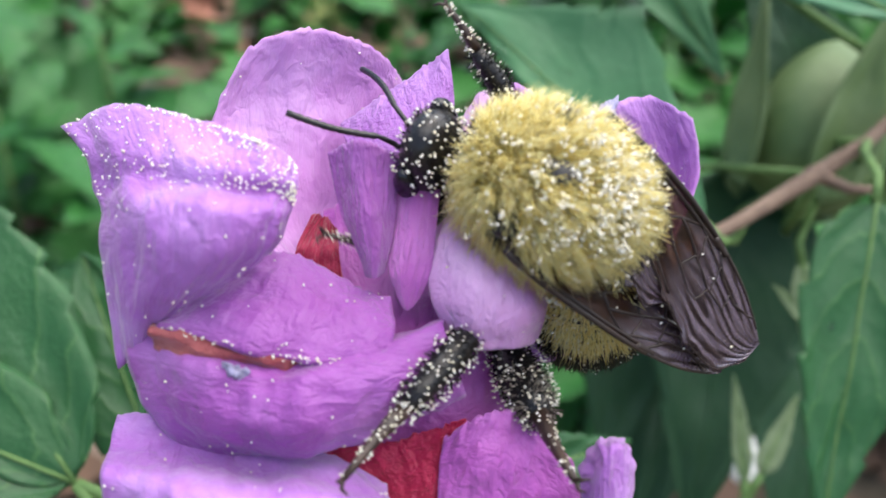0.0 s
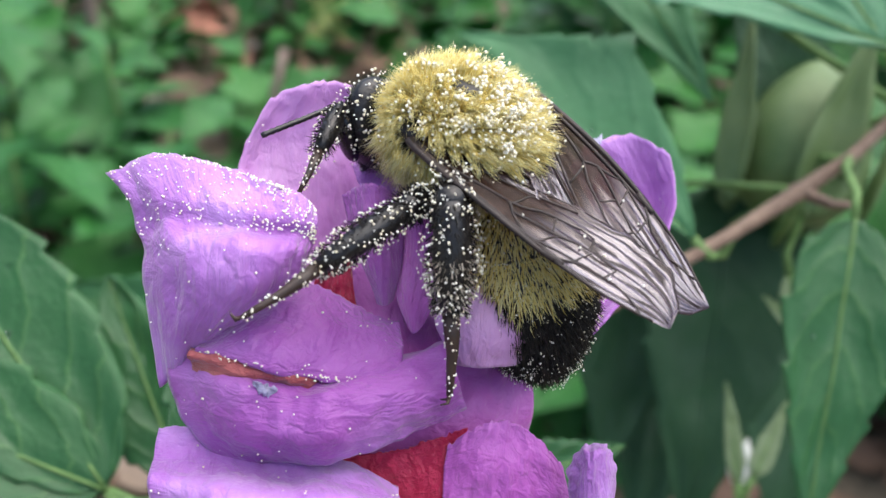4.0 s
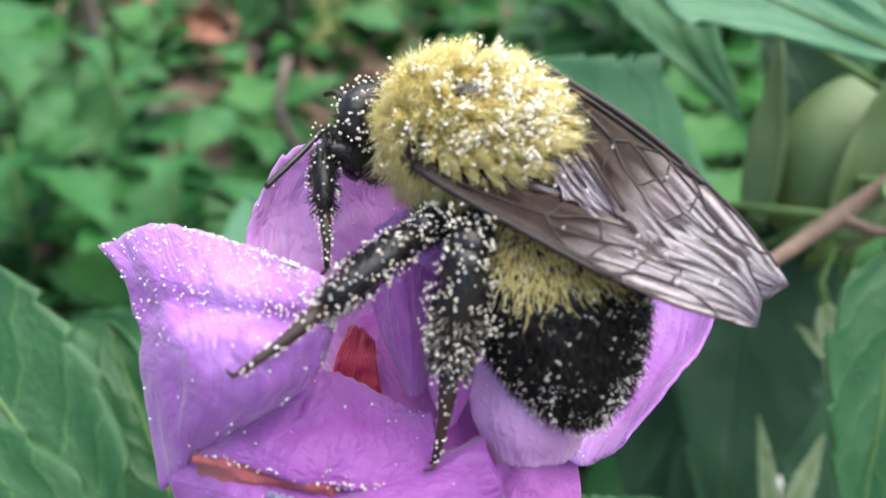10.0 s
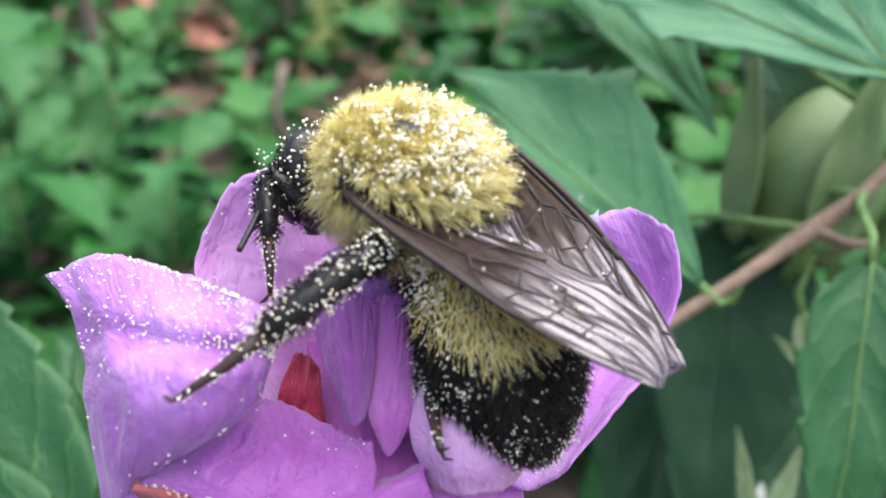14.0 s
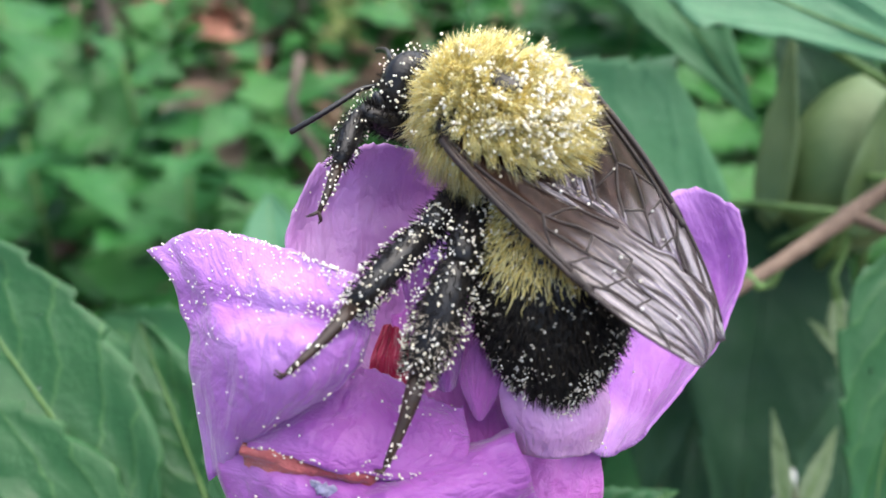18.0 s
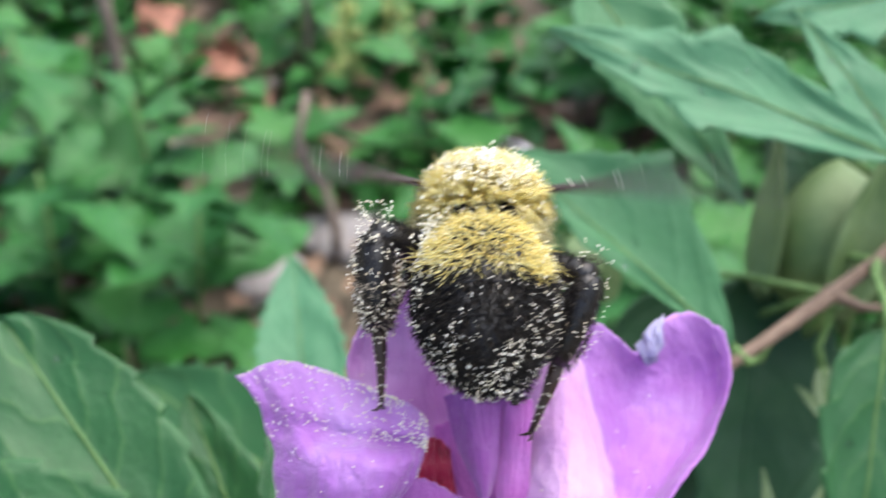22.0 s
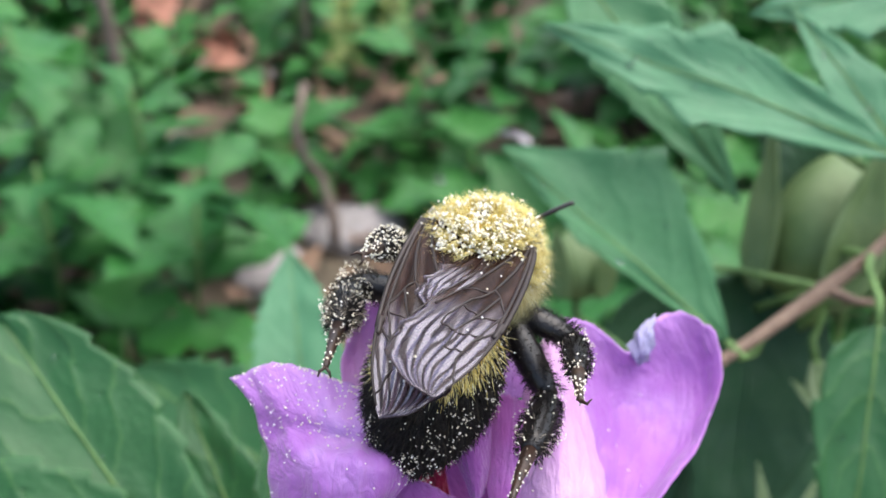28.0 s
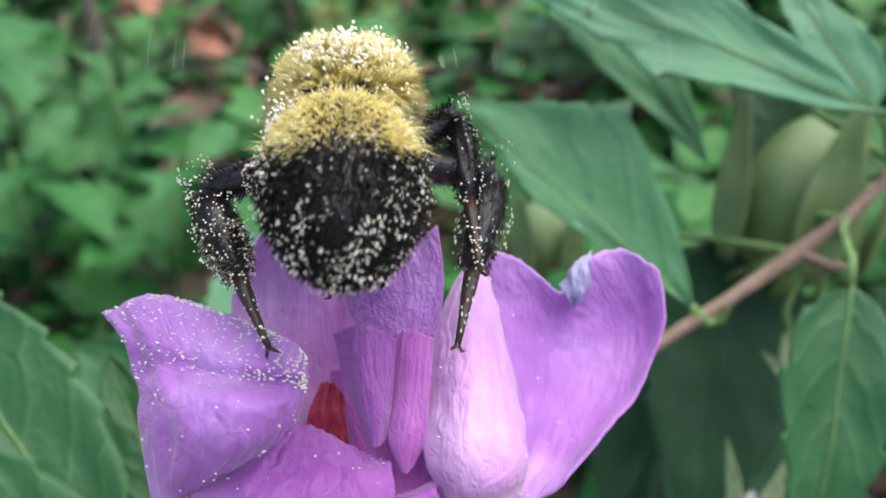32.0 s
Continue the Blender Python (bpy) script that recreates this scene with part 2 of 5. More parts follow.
FUR_YELLOW = fur_material("yellow_fur", [(0.0, (0.80, 0.63, 0.16)), (0.5, (0.94, 0.84, 0.36)), (1.0, (0.97, 0.93, 0.60))])
FUR_PALE = fur_material("pale_fur", [(0.0, (0.60, 0.50, 0.18)), (0.5, (0.84, 0.76, 0.38)), (1.0, (0.93, 0.90, 0.64))])
FUR_BLACK = fur_material("black_fur", [(0.0, (0.006, 0.005, 0.005)), (0.8, (0.016, 0.013, 0.012)), (1.0, (0.06, 0.045, 0.03))])
FUR_DUSTY = fur_material("dusty_fur", [(0.0, (0.10, 0.08, 0.06)), (0.4, (0.42, 0.37, 0.30)), (1.0, (0.66, 0.60, 0.50))])
POLLEN = fur_material("pollen", [(0.0, (0.86, 0.80, 0.60)), (0.5, (0.94, 0.91, 0.80)), (1.0, (0.96, 0.95, 0.90))], 0.6)


def wing_material():
    """Smoky membrane: dark brown towards the root, glossy with pleats and a painted pale sheen towards the tip."""
    m = Mat("wing_membrane", 0.35)
    across, back = uv_xy(m)
    drift = m.math("SUBTRACT", m.noise(1.0, 2.0, "UV", (2.2, 2.6, 1.0)), 0.5)
    # pleats fan out along the wing
    pleat = m.math("FRACT", m.math("ADD", m.math("MULTIPLY", across, 8.0), m.math("MULTIPLY", drift, 4.5)))
    fold = m.math("ABSOLUTE", m.math("SUBTRACT", pleat, 0.5))
    mottle = m.noise(1.0, 3.0, "UV", (7.0, 5.0, 1.0))
    tip = m.ramp(m.math("ADD", back, m.math("MULTIPLY", m.math("SUBTRACT", m.noise(1.0, 2.0, "UV", (6.0, 3.0, 1.0)), 0.5), 0.3)), (0.32, (1, 1, 1)), (0.52, (0.0, 0.0, 0.0)))
    line = m.math("MULTIPLY", m.ramp(fold, (0.14, (1, 1, 1)), (0.27, (0, 0, 0))), tip)
    c = m.ramp(mottle, (0.35, (0.018, 0.009, 0.006)), (0.55, (0.034, 0.018, 0.014)), (0.75, (0.085, 0.055, 0.05)))
    # sky sheen of the tip put into the colour, dark lines for shaded pleats
    c = m.mix(tip, c, (0.095, 0.072, 0.095))
    c = m.mix(m.math("MULTIPLY", line, 0.9), c, (0.016, 0.009, 0.008))
    m.color(c)
    m.link(m.math("MULTIPLY", m.math("ADD", m.math("MULTIPLY", tip, 0.82), 0.03), m.math("SUBTRACT", 1.0, m.math("MULTIPLY", line, 0.9))), m.b.inputs["Coat Weight"])
    m.b.inputs["Specular IOR Level"].default_value = 0.12
    m.b.inputs["Coat Roughness"].default_value = 0.25
    m.b.inputs["Coat IOR"].default_value = 2.2
    m.b.inputs["Coat Tint"].default_value = (0.90, 0.84, 1.0, 1)
    m.bump(m.math("ADD", m.math("MULTIPLY", m.noise(700.0, 2.0), 0.7), m.math("MULTIPLY", m.noise(2500.0, 2.0), 0.15)), 0.6, 0.0004)
    tr = m.node("ShaderNodeBsdfTransparent")
    tr.inputs[0].default_value = (0.62, 0.47, 0.40, 1)
    mx = m.node("ShaderNodeMixShader")
    m.link(m.math("SUBTRACT", 0.42, m.math("MULTIPLY", tip, 0.22)), mx.inputs[0])
    m.link(m.b.outputs[0], mx.inputs[1])
    m.link(tr.outputs[0], mx.inputs[2])
    m.link(mx.outputs[0], m.t.nodes["Material Output"].inputs[0])
    return m.m


WING = wing_material()
VEIN = simple("wing_vein", (0.010, 0.005, 0.004), (0.022, 0.011, 0.008), 900, 0.55, 0.2, 0.0001)
DROP = Mat("water_drop", 0.03, (0.95, 0.97, 1.0))
DROP.b.inputs["Transmission Weight"].default_value = 1.0
DROP.b.inputs["IOR"].default_value = 1.33
DROP = DROP.m


# ---- building helpers ----
def mesh_of(name, verts, faces, material, smooth=True, uvs=None):
    me = bpy.data.meshes.new(name)
    me.from_pydata([tuple(v) for v in verts], [], faces)
    if uvs is not None:
        layer = me.uv_layers.new(name="UVMap")
        flat = np.empty(len(me.loops), dtype=np.int32)
        me.loops.foreach_get("vertex_index", flat)
        layer.data.foreach_set("uv", np.asarray(uvs, dtype=np.float32)[flat].ravel())
    if smooth:
        me.polygons.foreach_set("use_smooth", [True] * len(me.polygons))
    me.materials.append(material)
    me.update()
    return me


def part(name, me, parent, label=""):
    ob = new(name, me)
    ob.parent = parent
    if label:
        ob["label"] = label
    return ob


def spline_rows(grid, n, m):
    """A smooth sheet through a small net of shaping points (Catmull-Rom both ways)."""
    g = np.array(grid, float)

    def fine(a, k):
        a = np.concatenate([[2 * a[0] - a[1]], a, [2 * a[-1] - a[-2]]])
        out = []
        for s in np.linspace(0, len(a) - 3 - 1e-9, k):
            i = int(s)
            f = s - i
            p0, p1, p2, p3 = a[i:i + 4]
            out.append(0.5 * (2 * p1 + (p2 - p0) * f + (2 * p0 - 5 * p1 + 4 * p2 - p3) * f * f + (3 * p1 - p0 - 3 * p2 + p3) * f ** 3))
        return np.array(out)

    g = fine(g, n)
    return np.stack([fine(row, m) for row in g])


def sheet(name, pts, material, thick, ripple=0.0, seed=0, freq=0.5, crease=0.0, ragged=0.0):
    """A thin closed sheet from a net of places in mm, with ripples and a real edge."""
    n, m = pts.shape[:2]
    du = np.gradient(pts, axis=0)
    dv = np.gradient(pts, axis=1)
    nor = np.cross(du, dv)
    nor /= np.linalg.norm(nor, axis=2, keepdims=True) + 1e-9
    if ripple:
        r = np.array([[noise.noise(Vector((p[0] * freq + seed * 7.1, p[1] * freq, p[2] * freq))) + 0.5 * noise.noise(Vector((p[0] * freq * 2.6, p[1] * freq * 2.6 + seed, p[2] * freq * 2.6)))
                       for p in row] for row in pts])
        pts = pts + nor * (r * ripple)[..., None]
    if crease:
        c = np.array([[noise.noise(Vector((j / m * 5 + seed * 3.3 + i / n * 1.5, i / n * 3.0, seed))) + 0.6 * noise.noise(Vector((j / m * 19 + 2.5 * i / n, i / n * 3.0, seed + 9)))
                       for j in range(m)] for i in range(n)])
        pts = pts + nor * (c * crease)[..., None]
    if ragged:
        for j in range(m):
            q = noise.noise(Vector((j * 0.55, seed, 0.3))) + 0.7 * noise.noise(Vector((j * 1.7, seed, 4.3)))
            for i in range(4):
                pts[i, j] += (pts[4, j] - pts[i, j]) / max(np.linalg.norm(pts[4, j] - pts[i, j]), 1e-6) * ragged * q * (1 - i / 4)
    verts = np.concatenate([(pts + nor * thick / 2).reshape(-1, 3), (pts - nor * thick / 2).reshape(-1, 3)]) * 0.001
    k = n * m
    faces = []
    for i in range(n - 1):
        for j in range(m - 1):
            a = i * m + j
            faces.append((a, a + 1, a + m + 1, a + m))
            faces.append((k + a, k + a + m, k + a + m + 1, k + a + 1))
    edge = [i for i in range(m)] + [i * m + m - 1 for i in range(1, n)] + [(n - 1) * m + j for j in range(m - 2, -1, -1)] + [i * m for i in range(n - 2, 0, -1)]
    for a, b in zip(edge, edge[1:] + edge[:1]):
        faces.append((a, k + a, k + b, b))
    uv = [(j / (m - 1), 1 - i / (n - 1)) for i in range(n) for j in range(m)] * 2
    return mesh_of(name, verts, faces, material, True, uv)


def tube(name, path, radii, material, sides=10, caps=True):
    """A round limb along places in metres."""
    path = [Vector(p) for p in path]
    verts, faces = [], []
    ref = Vector((0.31, 0.2, 0.93))
    for i, p in enumerate(path):
        d = (path[min(i + 1, len(path) - 1)] - path[max(i - 1, 0)]).normalized()
        u = d.cross(ref)
        u = (d.cross(Vector((1, 0, 0))) if u.length < 0.1 else u).normalized()
        w = d.cross(u)
        for k in range(sides):
            a = 2 * math.pi * k / sides
            verts.append(p + (u * math.cos(a) + w * math.sin(a)) * radii[i])
    for i in range(len(path) - 1):
        for k in range(sides):
            a, b = i * sides + k, i * sides + (k + 1) % sides
            faces.append((a, b, b + sides, a + sides))
    if caps:
        faces.append(tuple(range(sides))[::-1])
        faces.append(tuple(range((len(path) - 1) * sides, len(path) * sides)))
    return mesh_of(name, verts, faces, material)


def blob(name, rx, ry, rz, material, shape=None, seg=32, rings=20, at=(0, 0, 0)):
    """A rounded body, radii in mm, reshaped by shape(unit vector) -> offset factor."""
    verts, faces = [], []
    for i in range(rings + 1):
        th = math.pi * i / rings
        for j in range(seg):
            ph = 2 * math.pi * j / seg
            d = np.array((math.cos(th), math.sin(th) * math.cos(ph), math.sin(th) * math.sin(ph)))
            s = np.array(shape(d)) if shape else np.array((1.0, 1.0, 1.0))
            verts.append((d * s * np.array((rx, ry, rz)) + np.array(at)) * 0.001)
    for i in range(rings):
        for j in range(seg):
            a, b = i * seg + j, i * seg + (j + 1) % seg
            faces.append((a, a + seg, b + seg, b))
    return mesh_of(name, verts, faces, material)


def hairs(name, roots, dirs, lengths, width, material, bend, rng):
    """Fur: each hair a bent three-sided spike of its own. Everything in mm."""
    n = len(roots)
    roots, dirs = np.asarray(roots, float), np.asarray(dirs, float)
    dirs /= np.linalg.norm(dirs, axis=1, keepdims=True)
    side = np.cross(dirs, rng.normal(size=(n, 3)))
    side /= np.linalg.norm(side, axis=1, keepdims=True)
    up = np.cross(dirs, side)
    L = np.asarray(lengths)[:, None]
    mid = roots + dirs * L * 0.55
    tip = roots + dirs * L + bend * L
    w = width if np.ndim(width) else np.full(n, width)
    w = w[:, None]
    v = np.empty((n, 7, 3))
    for k in range(3):
        a = 2 * math.pi * k / 3
        off = side * math.cos(a) + up * math.sin(a)
        v[:, k] = roots + off * w * 0.5
        v[:, 3 + k] = mid + off * w * 0.42
    v[:, 6] = tip
    faces = []
    for i in range(n):
        o = i * 7
        for k in range(3):
            l = (k + 1) % 3
            faces.append((o + k, o + l, o + 3 + l, o + 3 + k))
            faces.append((o + 3 + k, o + 3 + l, o + 6))
    return mesh_of(name, v.reshape(-1, 3) * 0.001, faces, material)


def grains(name, places, radii, material=None):
    """Pollen: many small rounded grains."""
    t = (1 + 5 ** 0.5) / 2
    ico = np.array([(-1, t, 0), (1, t, 0), (-1, -t, 0), (1, -t, 0), (0, -1, t), (0, 1, t), (0, -1, -t), (0, 1, -t), (t, 0, -1), (t, 0, 1), (-t, 0, -1), (-t, 0, 1)]) / 1.9
    tri = [(0, 11, 5), (0, 5, 1), (0, 1, 7), (0, 7, 10), (0, 10, 11), (1, 5, 9), (5, 11, 4), (11, 10, 2), (10, 7, 6), (7, 1, 8),
           (3, 9, 4), (3, 4, 2), (3, 2, 6), (3, 6, 8), (3, 8, 9), (4, 9, 5), (2, 4, 11), (6, 2, 10), (8, 6, 7), (9, 8, 1)]
    places = np.asarray(places, float)
    v = (places[:, None, :] + ico[None] * np.asarray(radii)[:, None, None]) * 0.001
    faces = [tuple(i * 12 + k for k in f) for i in range(len(places)) for f in tri]
    return mesh_of(name, v.reshape(-1, 3), faces, material or POLLEN)


# ---- ground and far things ----
def ground():
    n = 90
    verts, faces = [], []
    for i in range(n + 1):
        for j in range(n + 1):
            a, b = (i / n * 2 - 1), (j / n * 2 - 1)
            x, y = 40 * a * abs(a) ** 2, 0.8 + 40 * b * abs(b) ** 2
            r = math.hypot(x, y - 0.8)
            z = 0.03 * noise.noise(Vector((x * 3, y * 3, 0))) * min(1, 2 / (r + 0.1))
            verts.append((x, y, z))
    for i in range(n):
        for j in range(n):
            a = i * (n + 1) + j
            faces.append((a, a + n + 1, a + n + 2, a + 1))
    ob = new("ground", mesh_of("ground", verts, faces, SOIL))
    tagged(ob, "dark brown soil strewn with dead leaves", "ground", kind="structure")


def outline(s, kind, wide, full, tip, lobes):
    """Half width, 0 to 1, of a leaf at s of its length."""
    if kind == "wedge":
        # straight-sided base, two side lobes and a longer middle lobe
        if s < 0.42:
            return (s / 0.42) ** 0.9
        k = (s - 0.42) / 0.58
        return max(0.0, 1 - k) ** 0.85 * (1 - lobes * math.exp(-((k - 0.22) / 0.16) ** 2)) * (1 + 0.15 * math.sin(math.pi * k))
    w = math.sin(math.pi * min(1, s ** wide)) ** full * (1 - 0.35 * s * tip)
    if lobes:
        w *= 1 + lobes * (math.exp(-((s - 0.36) / 0.10) ** 2) - 0.55 * math.exp(-((s - 0.55) / 0.08) ** 2))
    return w


def leaf_mesh(name, length, width, material, teeth=9, lobes=0.0, bend=0.15, fold=0.25, seed=0, n=36, m=5, tip=1.0, tooth=0.16, thick=0.00025, wide=0.62, full=0.85, kind="oval", sides=(1.0, 1.0)):
    """A leaf along +x from its base, in metres: toothed or lobed rim, folded along the midrib, drooping. sides: how broad each half is."""
    rng = random.Random(seed)
    ph = rng.random()
    top = []
    for i in range(n + 1):
        s = i / n
        w = outline(s, kind, wide, full, tip, lobes)
        saw = (s * teeth + ph + 0.25 * math.sin(s * 9 + seed)) % 1.0
        row = []
        for j in range(-m, m + 1):
            f = j / m
            ww = w * width / 2 * sides[j > 0] * (1 - (tooth * saw if abs(j) == m else tooth * 0.5 * saw * (abs(f) > 0.75)))
            y = f * ww
            z = abs(f) * fold * ww - bend * length * s * s + 0.02 * length * noise.noise(Vector((s * 5 + seed, f * 2.2, seed * 1.7)))
            ahead = 0.16 * length * abs(f) ** 1.5 * math.exp(-((s - 0.42) / 0.2) ** 2) * (1 if lobes else 0) if kind == "wedge" else 0.10 * width * abs(f) * (1 - s) * (1 if lobes else 0.4)
            row.append((s * length + ahead, y, z))
        top.append(row)
    pts = np.array(top) * 1000
    return sheet(name, pts, material, thick * 1000)


def frame_from(base, tip, face):
    """A pose at base whose x looks to tip and whose z leans to face."""
    x = (Vector(tip) - Vector(base)).normalized()
    y = Vector(face).cross(x).normalized()
    z = x.cross(y)
    return Matrix((( x.x, y.x, z.x, base[0]), (x.y, y.y, z.y, base[1]), (x.z, y.z, z.z, base[2]), (0, 0, 0, 1)))


def near_leaf(name, base, tip, width, material, label, face=(0, -1, 0.25), teeth=9, lobes=0.0, bend=0.06, fold=0.2, seed=1, tooth=0.16, n=84, drops=0, to=None, wide=0.62, full=0.85, tip_cut=1.0, kind="oval", sides=(1.0, 1.0)):
    """A shrub leaf close behind the flower: blade, midrib, stalk; base, tip in mm of the near plan."""
    b, t = mm(*base), mm(*tip)
    ob = new(name)
    ob.matrix_basis = frame_from(b, t, EYE.to_3x3() @ Vector(face))
    L = (t - b).length
    part("blade", leaf_mesh("blade", L, width * 0.001, material, teeth, lobes, bend, fold, seed, n, 7, tip_cut, tooth, wide=wide, full=full, kind=kind, sides=sides), ob)
    rib = [(L * s, 0, 0.0002 - bend * L * s * s + 0.02 * L * noise.noise(Vector((s * 5 + seed, 0, seed * 1.7)))) for s in np.linspace(0, 0.97, 14)]
    part("midrib", tube("midrib", rib, [0.00024 * (1 - 0.8 * k / 13) for k in range(14)], material if material is LEAF_SHADED else STALK, 6), ob)
    e = ob.matrix_basis.inverted() @ mm(*to)
    part("leaf_stalk", tube("leaf_stalk", [(0, 0, 0.0001), (-0.003, 0, -0.0006), e.lerp(Vector((-0.006, 0, 0)), 0.45) + Vector((0, 0, -0.003)), e], [0.0006, 0.0006, 0.0006, 0.0007], STALK, 8), ob)
    rng = random.Random(seed)
    if drops:
        pl, rr = [], []
        for _ in range(drops):
            s, f = rng.uniform(0.2, 0.8), rng.uniform(-0.6, 0.6)
            w = outline(s, kind, wide, full, tip_cut, lobes) * width * 0.5 * sides[f > 0]
            z = abs(f) * fold * w - bend * L * 1000 * s * s + 0.02 * L * 1000 * noise.noise(Vector((s * 5 + seed, f * 2.2, seed * 1.7)))
            pl.append((s * L * 1000, f * w, z + 0.15))
            rr.append(rng.uniform(0.15, 0.5))
        for p, r in zip(pl, rr):
            part("water_drop", blob("water_drop", r, r, r * 0.6, DROP, None, 12, 8, p), ob, "clear water drop")
    return tagged(ob, label, "leaf", "shrub leaves")


def far_plants():
    """Low leafy plants on the ground: each a stem with its own spread of lobed, toothed leaves at several heights."""
    rng = random.Random(5)
    kinds = []
    for k in range(6):
        ob = new("seedling_plant")
        h = (0.045, 0.065, 0.09, 0.12, 0.16, 0.20)[k]
        part("stem", tube("stem", [(0, 0, -0.01), (0.004, 0.002, h * 0.5), (0, 0.004, h)], [0.0022, 0.0018, 0.0012], STALK, 6), ob)
        for i in range(14 + k):
            L = rng.uniform(0.026, 0.066) * (1.0 + 0.09 * k)
            me = leaf_mesh("leaf", L, L * rng.uniform(0.7, 1.0), LEAF_TALL if k > 2 else LEAF_GROUND, 7, 0.5 if i % 3 else 0.3, rng.uniform(0.15, 0.55), 0.2, 10 * k + i, 26, 4, tooth=0.32, kind="wedge" if i % 4 else "oval")
            lf = part("leaf", me, ob)
            z = h * rng.uniform(0.3, 1.0)
            a = i * 137.5 + rng.uniform(-20, 20)
            lf.matrix_basis = pose(0, 0, z, 0, 0, a) @ pose(0.006, 0, 0, rng.uniform(-35, 35), rng.uniform(-45, 25), 0)
        tagged(ob, "low green plant with lobed toothed leaves" if k < 3 else "taller dark green weed with lobed toothed leaves", "plant", "low plants on the ground")
        kinds.append(ob)
    spots = []
    tries = 0
    while len(spots) < 296 and tries < 9000:
        tries += 1
        y = 0.38 + 1.4 * rng.random() ** 1.1
        x = rng.uniform(-0.58, 0.55) * (0.45 + y)
        # the brown clearings stay open
        if any(((x - cx) / rx) ** 2 + ((y - cy) / ry) ** 2 < 1 for cx, cy, rx, ry in CLEAR):
            continue
        if any(math.hypot(x - a, y - b) < 0.040 for a, b in spots):
            continue
        spots.append((x, y))
    for i, (x, y) in enumerate(spots):
        m = pose(x, y, 0, rng.uniform(-10, 10), rng.uniform(-10, 10), rng.uniform(0, 360))
        if i < 6:
            kinds[i].matrix_basis = m
        else:
            copy_thing(kinds[3 + i % 3 if y < 0.95 and i % 4 == 0 and not (-0.22 < x < 0.04 and y > 0.56) else i % 3], m)


CLEAR = [(-0.24, 0.84, 0.04, 0.15), (-0.092, 0.56, 0.075, 0.15), (0.03, 0.90, 0.05, 0.06), (-0.36, 1.0, 0.03, 0.04)]


def litter():
    rng = random.Random(11)
    verts, faces = [], []
    for _ in range(2600):
        y = 0.2 + 2.6 * rng.random() ** 1.3
        x = rng.uniform(-0.75, 0.75) * (0.4 + y)
        L = rng.uniform(0.02, 0.06)
        W = L * rng.uniform(0.3, 0.6)
        m = pose(x, y, rng.uniform(0.012, 0.03), rng.uniform(-30, 30), rng.uniform(-30, 30), rng.uniform(0, 360))
        o = len(verts)
        for s in (0, 0.25, 0.5, 0.75, 1):
            w = W / 2 * math.sin(math.pi * (0.04 + 0.92 * s)) ** 0.8
            for f in (-1, 0, 1):
                verts.append(m @ Vector((L * (s - 0.5), f * w, 0.12 * L * (s * 2 - 1) ** 2 + abs(f) * w * 0.35)))
        for i in range(4):
            for j in range(2):
                a = o + i * 3 + j
                faces.append((a, a + 1, a + 4, a + 3))
    tagged(new("leaf_litter", mesh_of("leaf_litter", verts, faces, LITTER)), "brown and grey dead leaves on the soil", "leaf litter", kind="stuff")


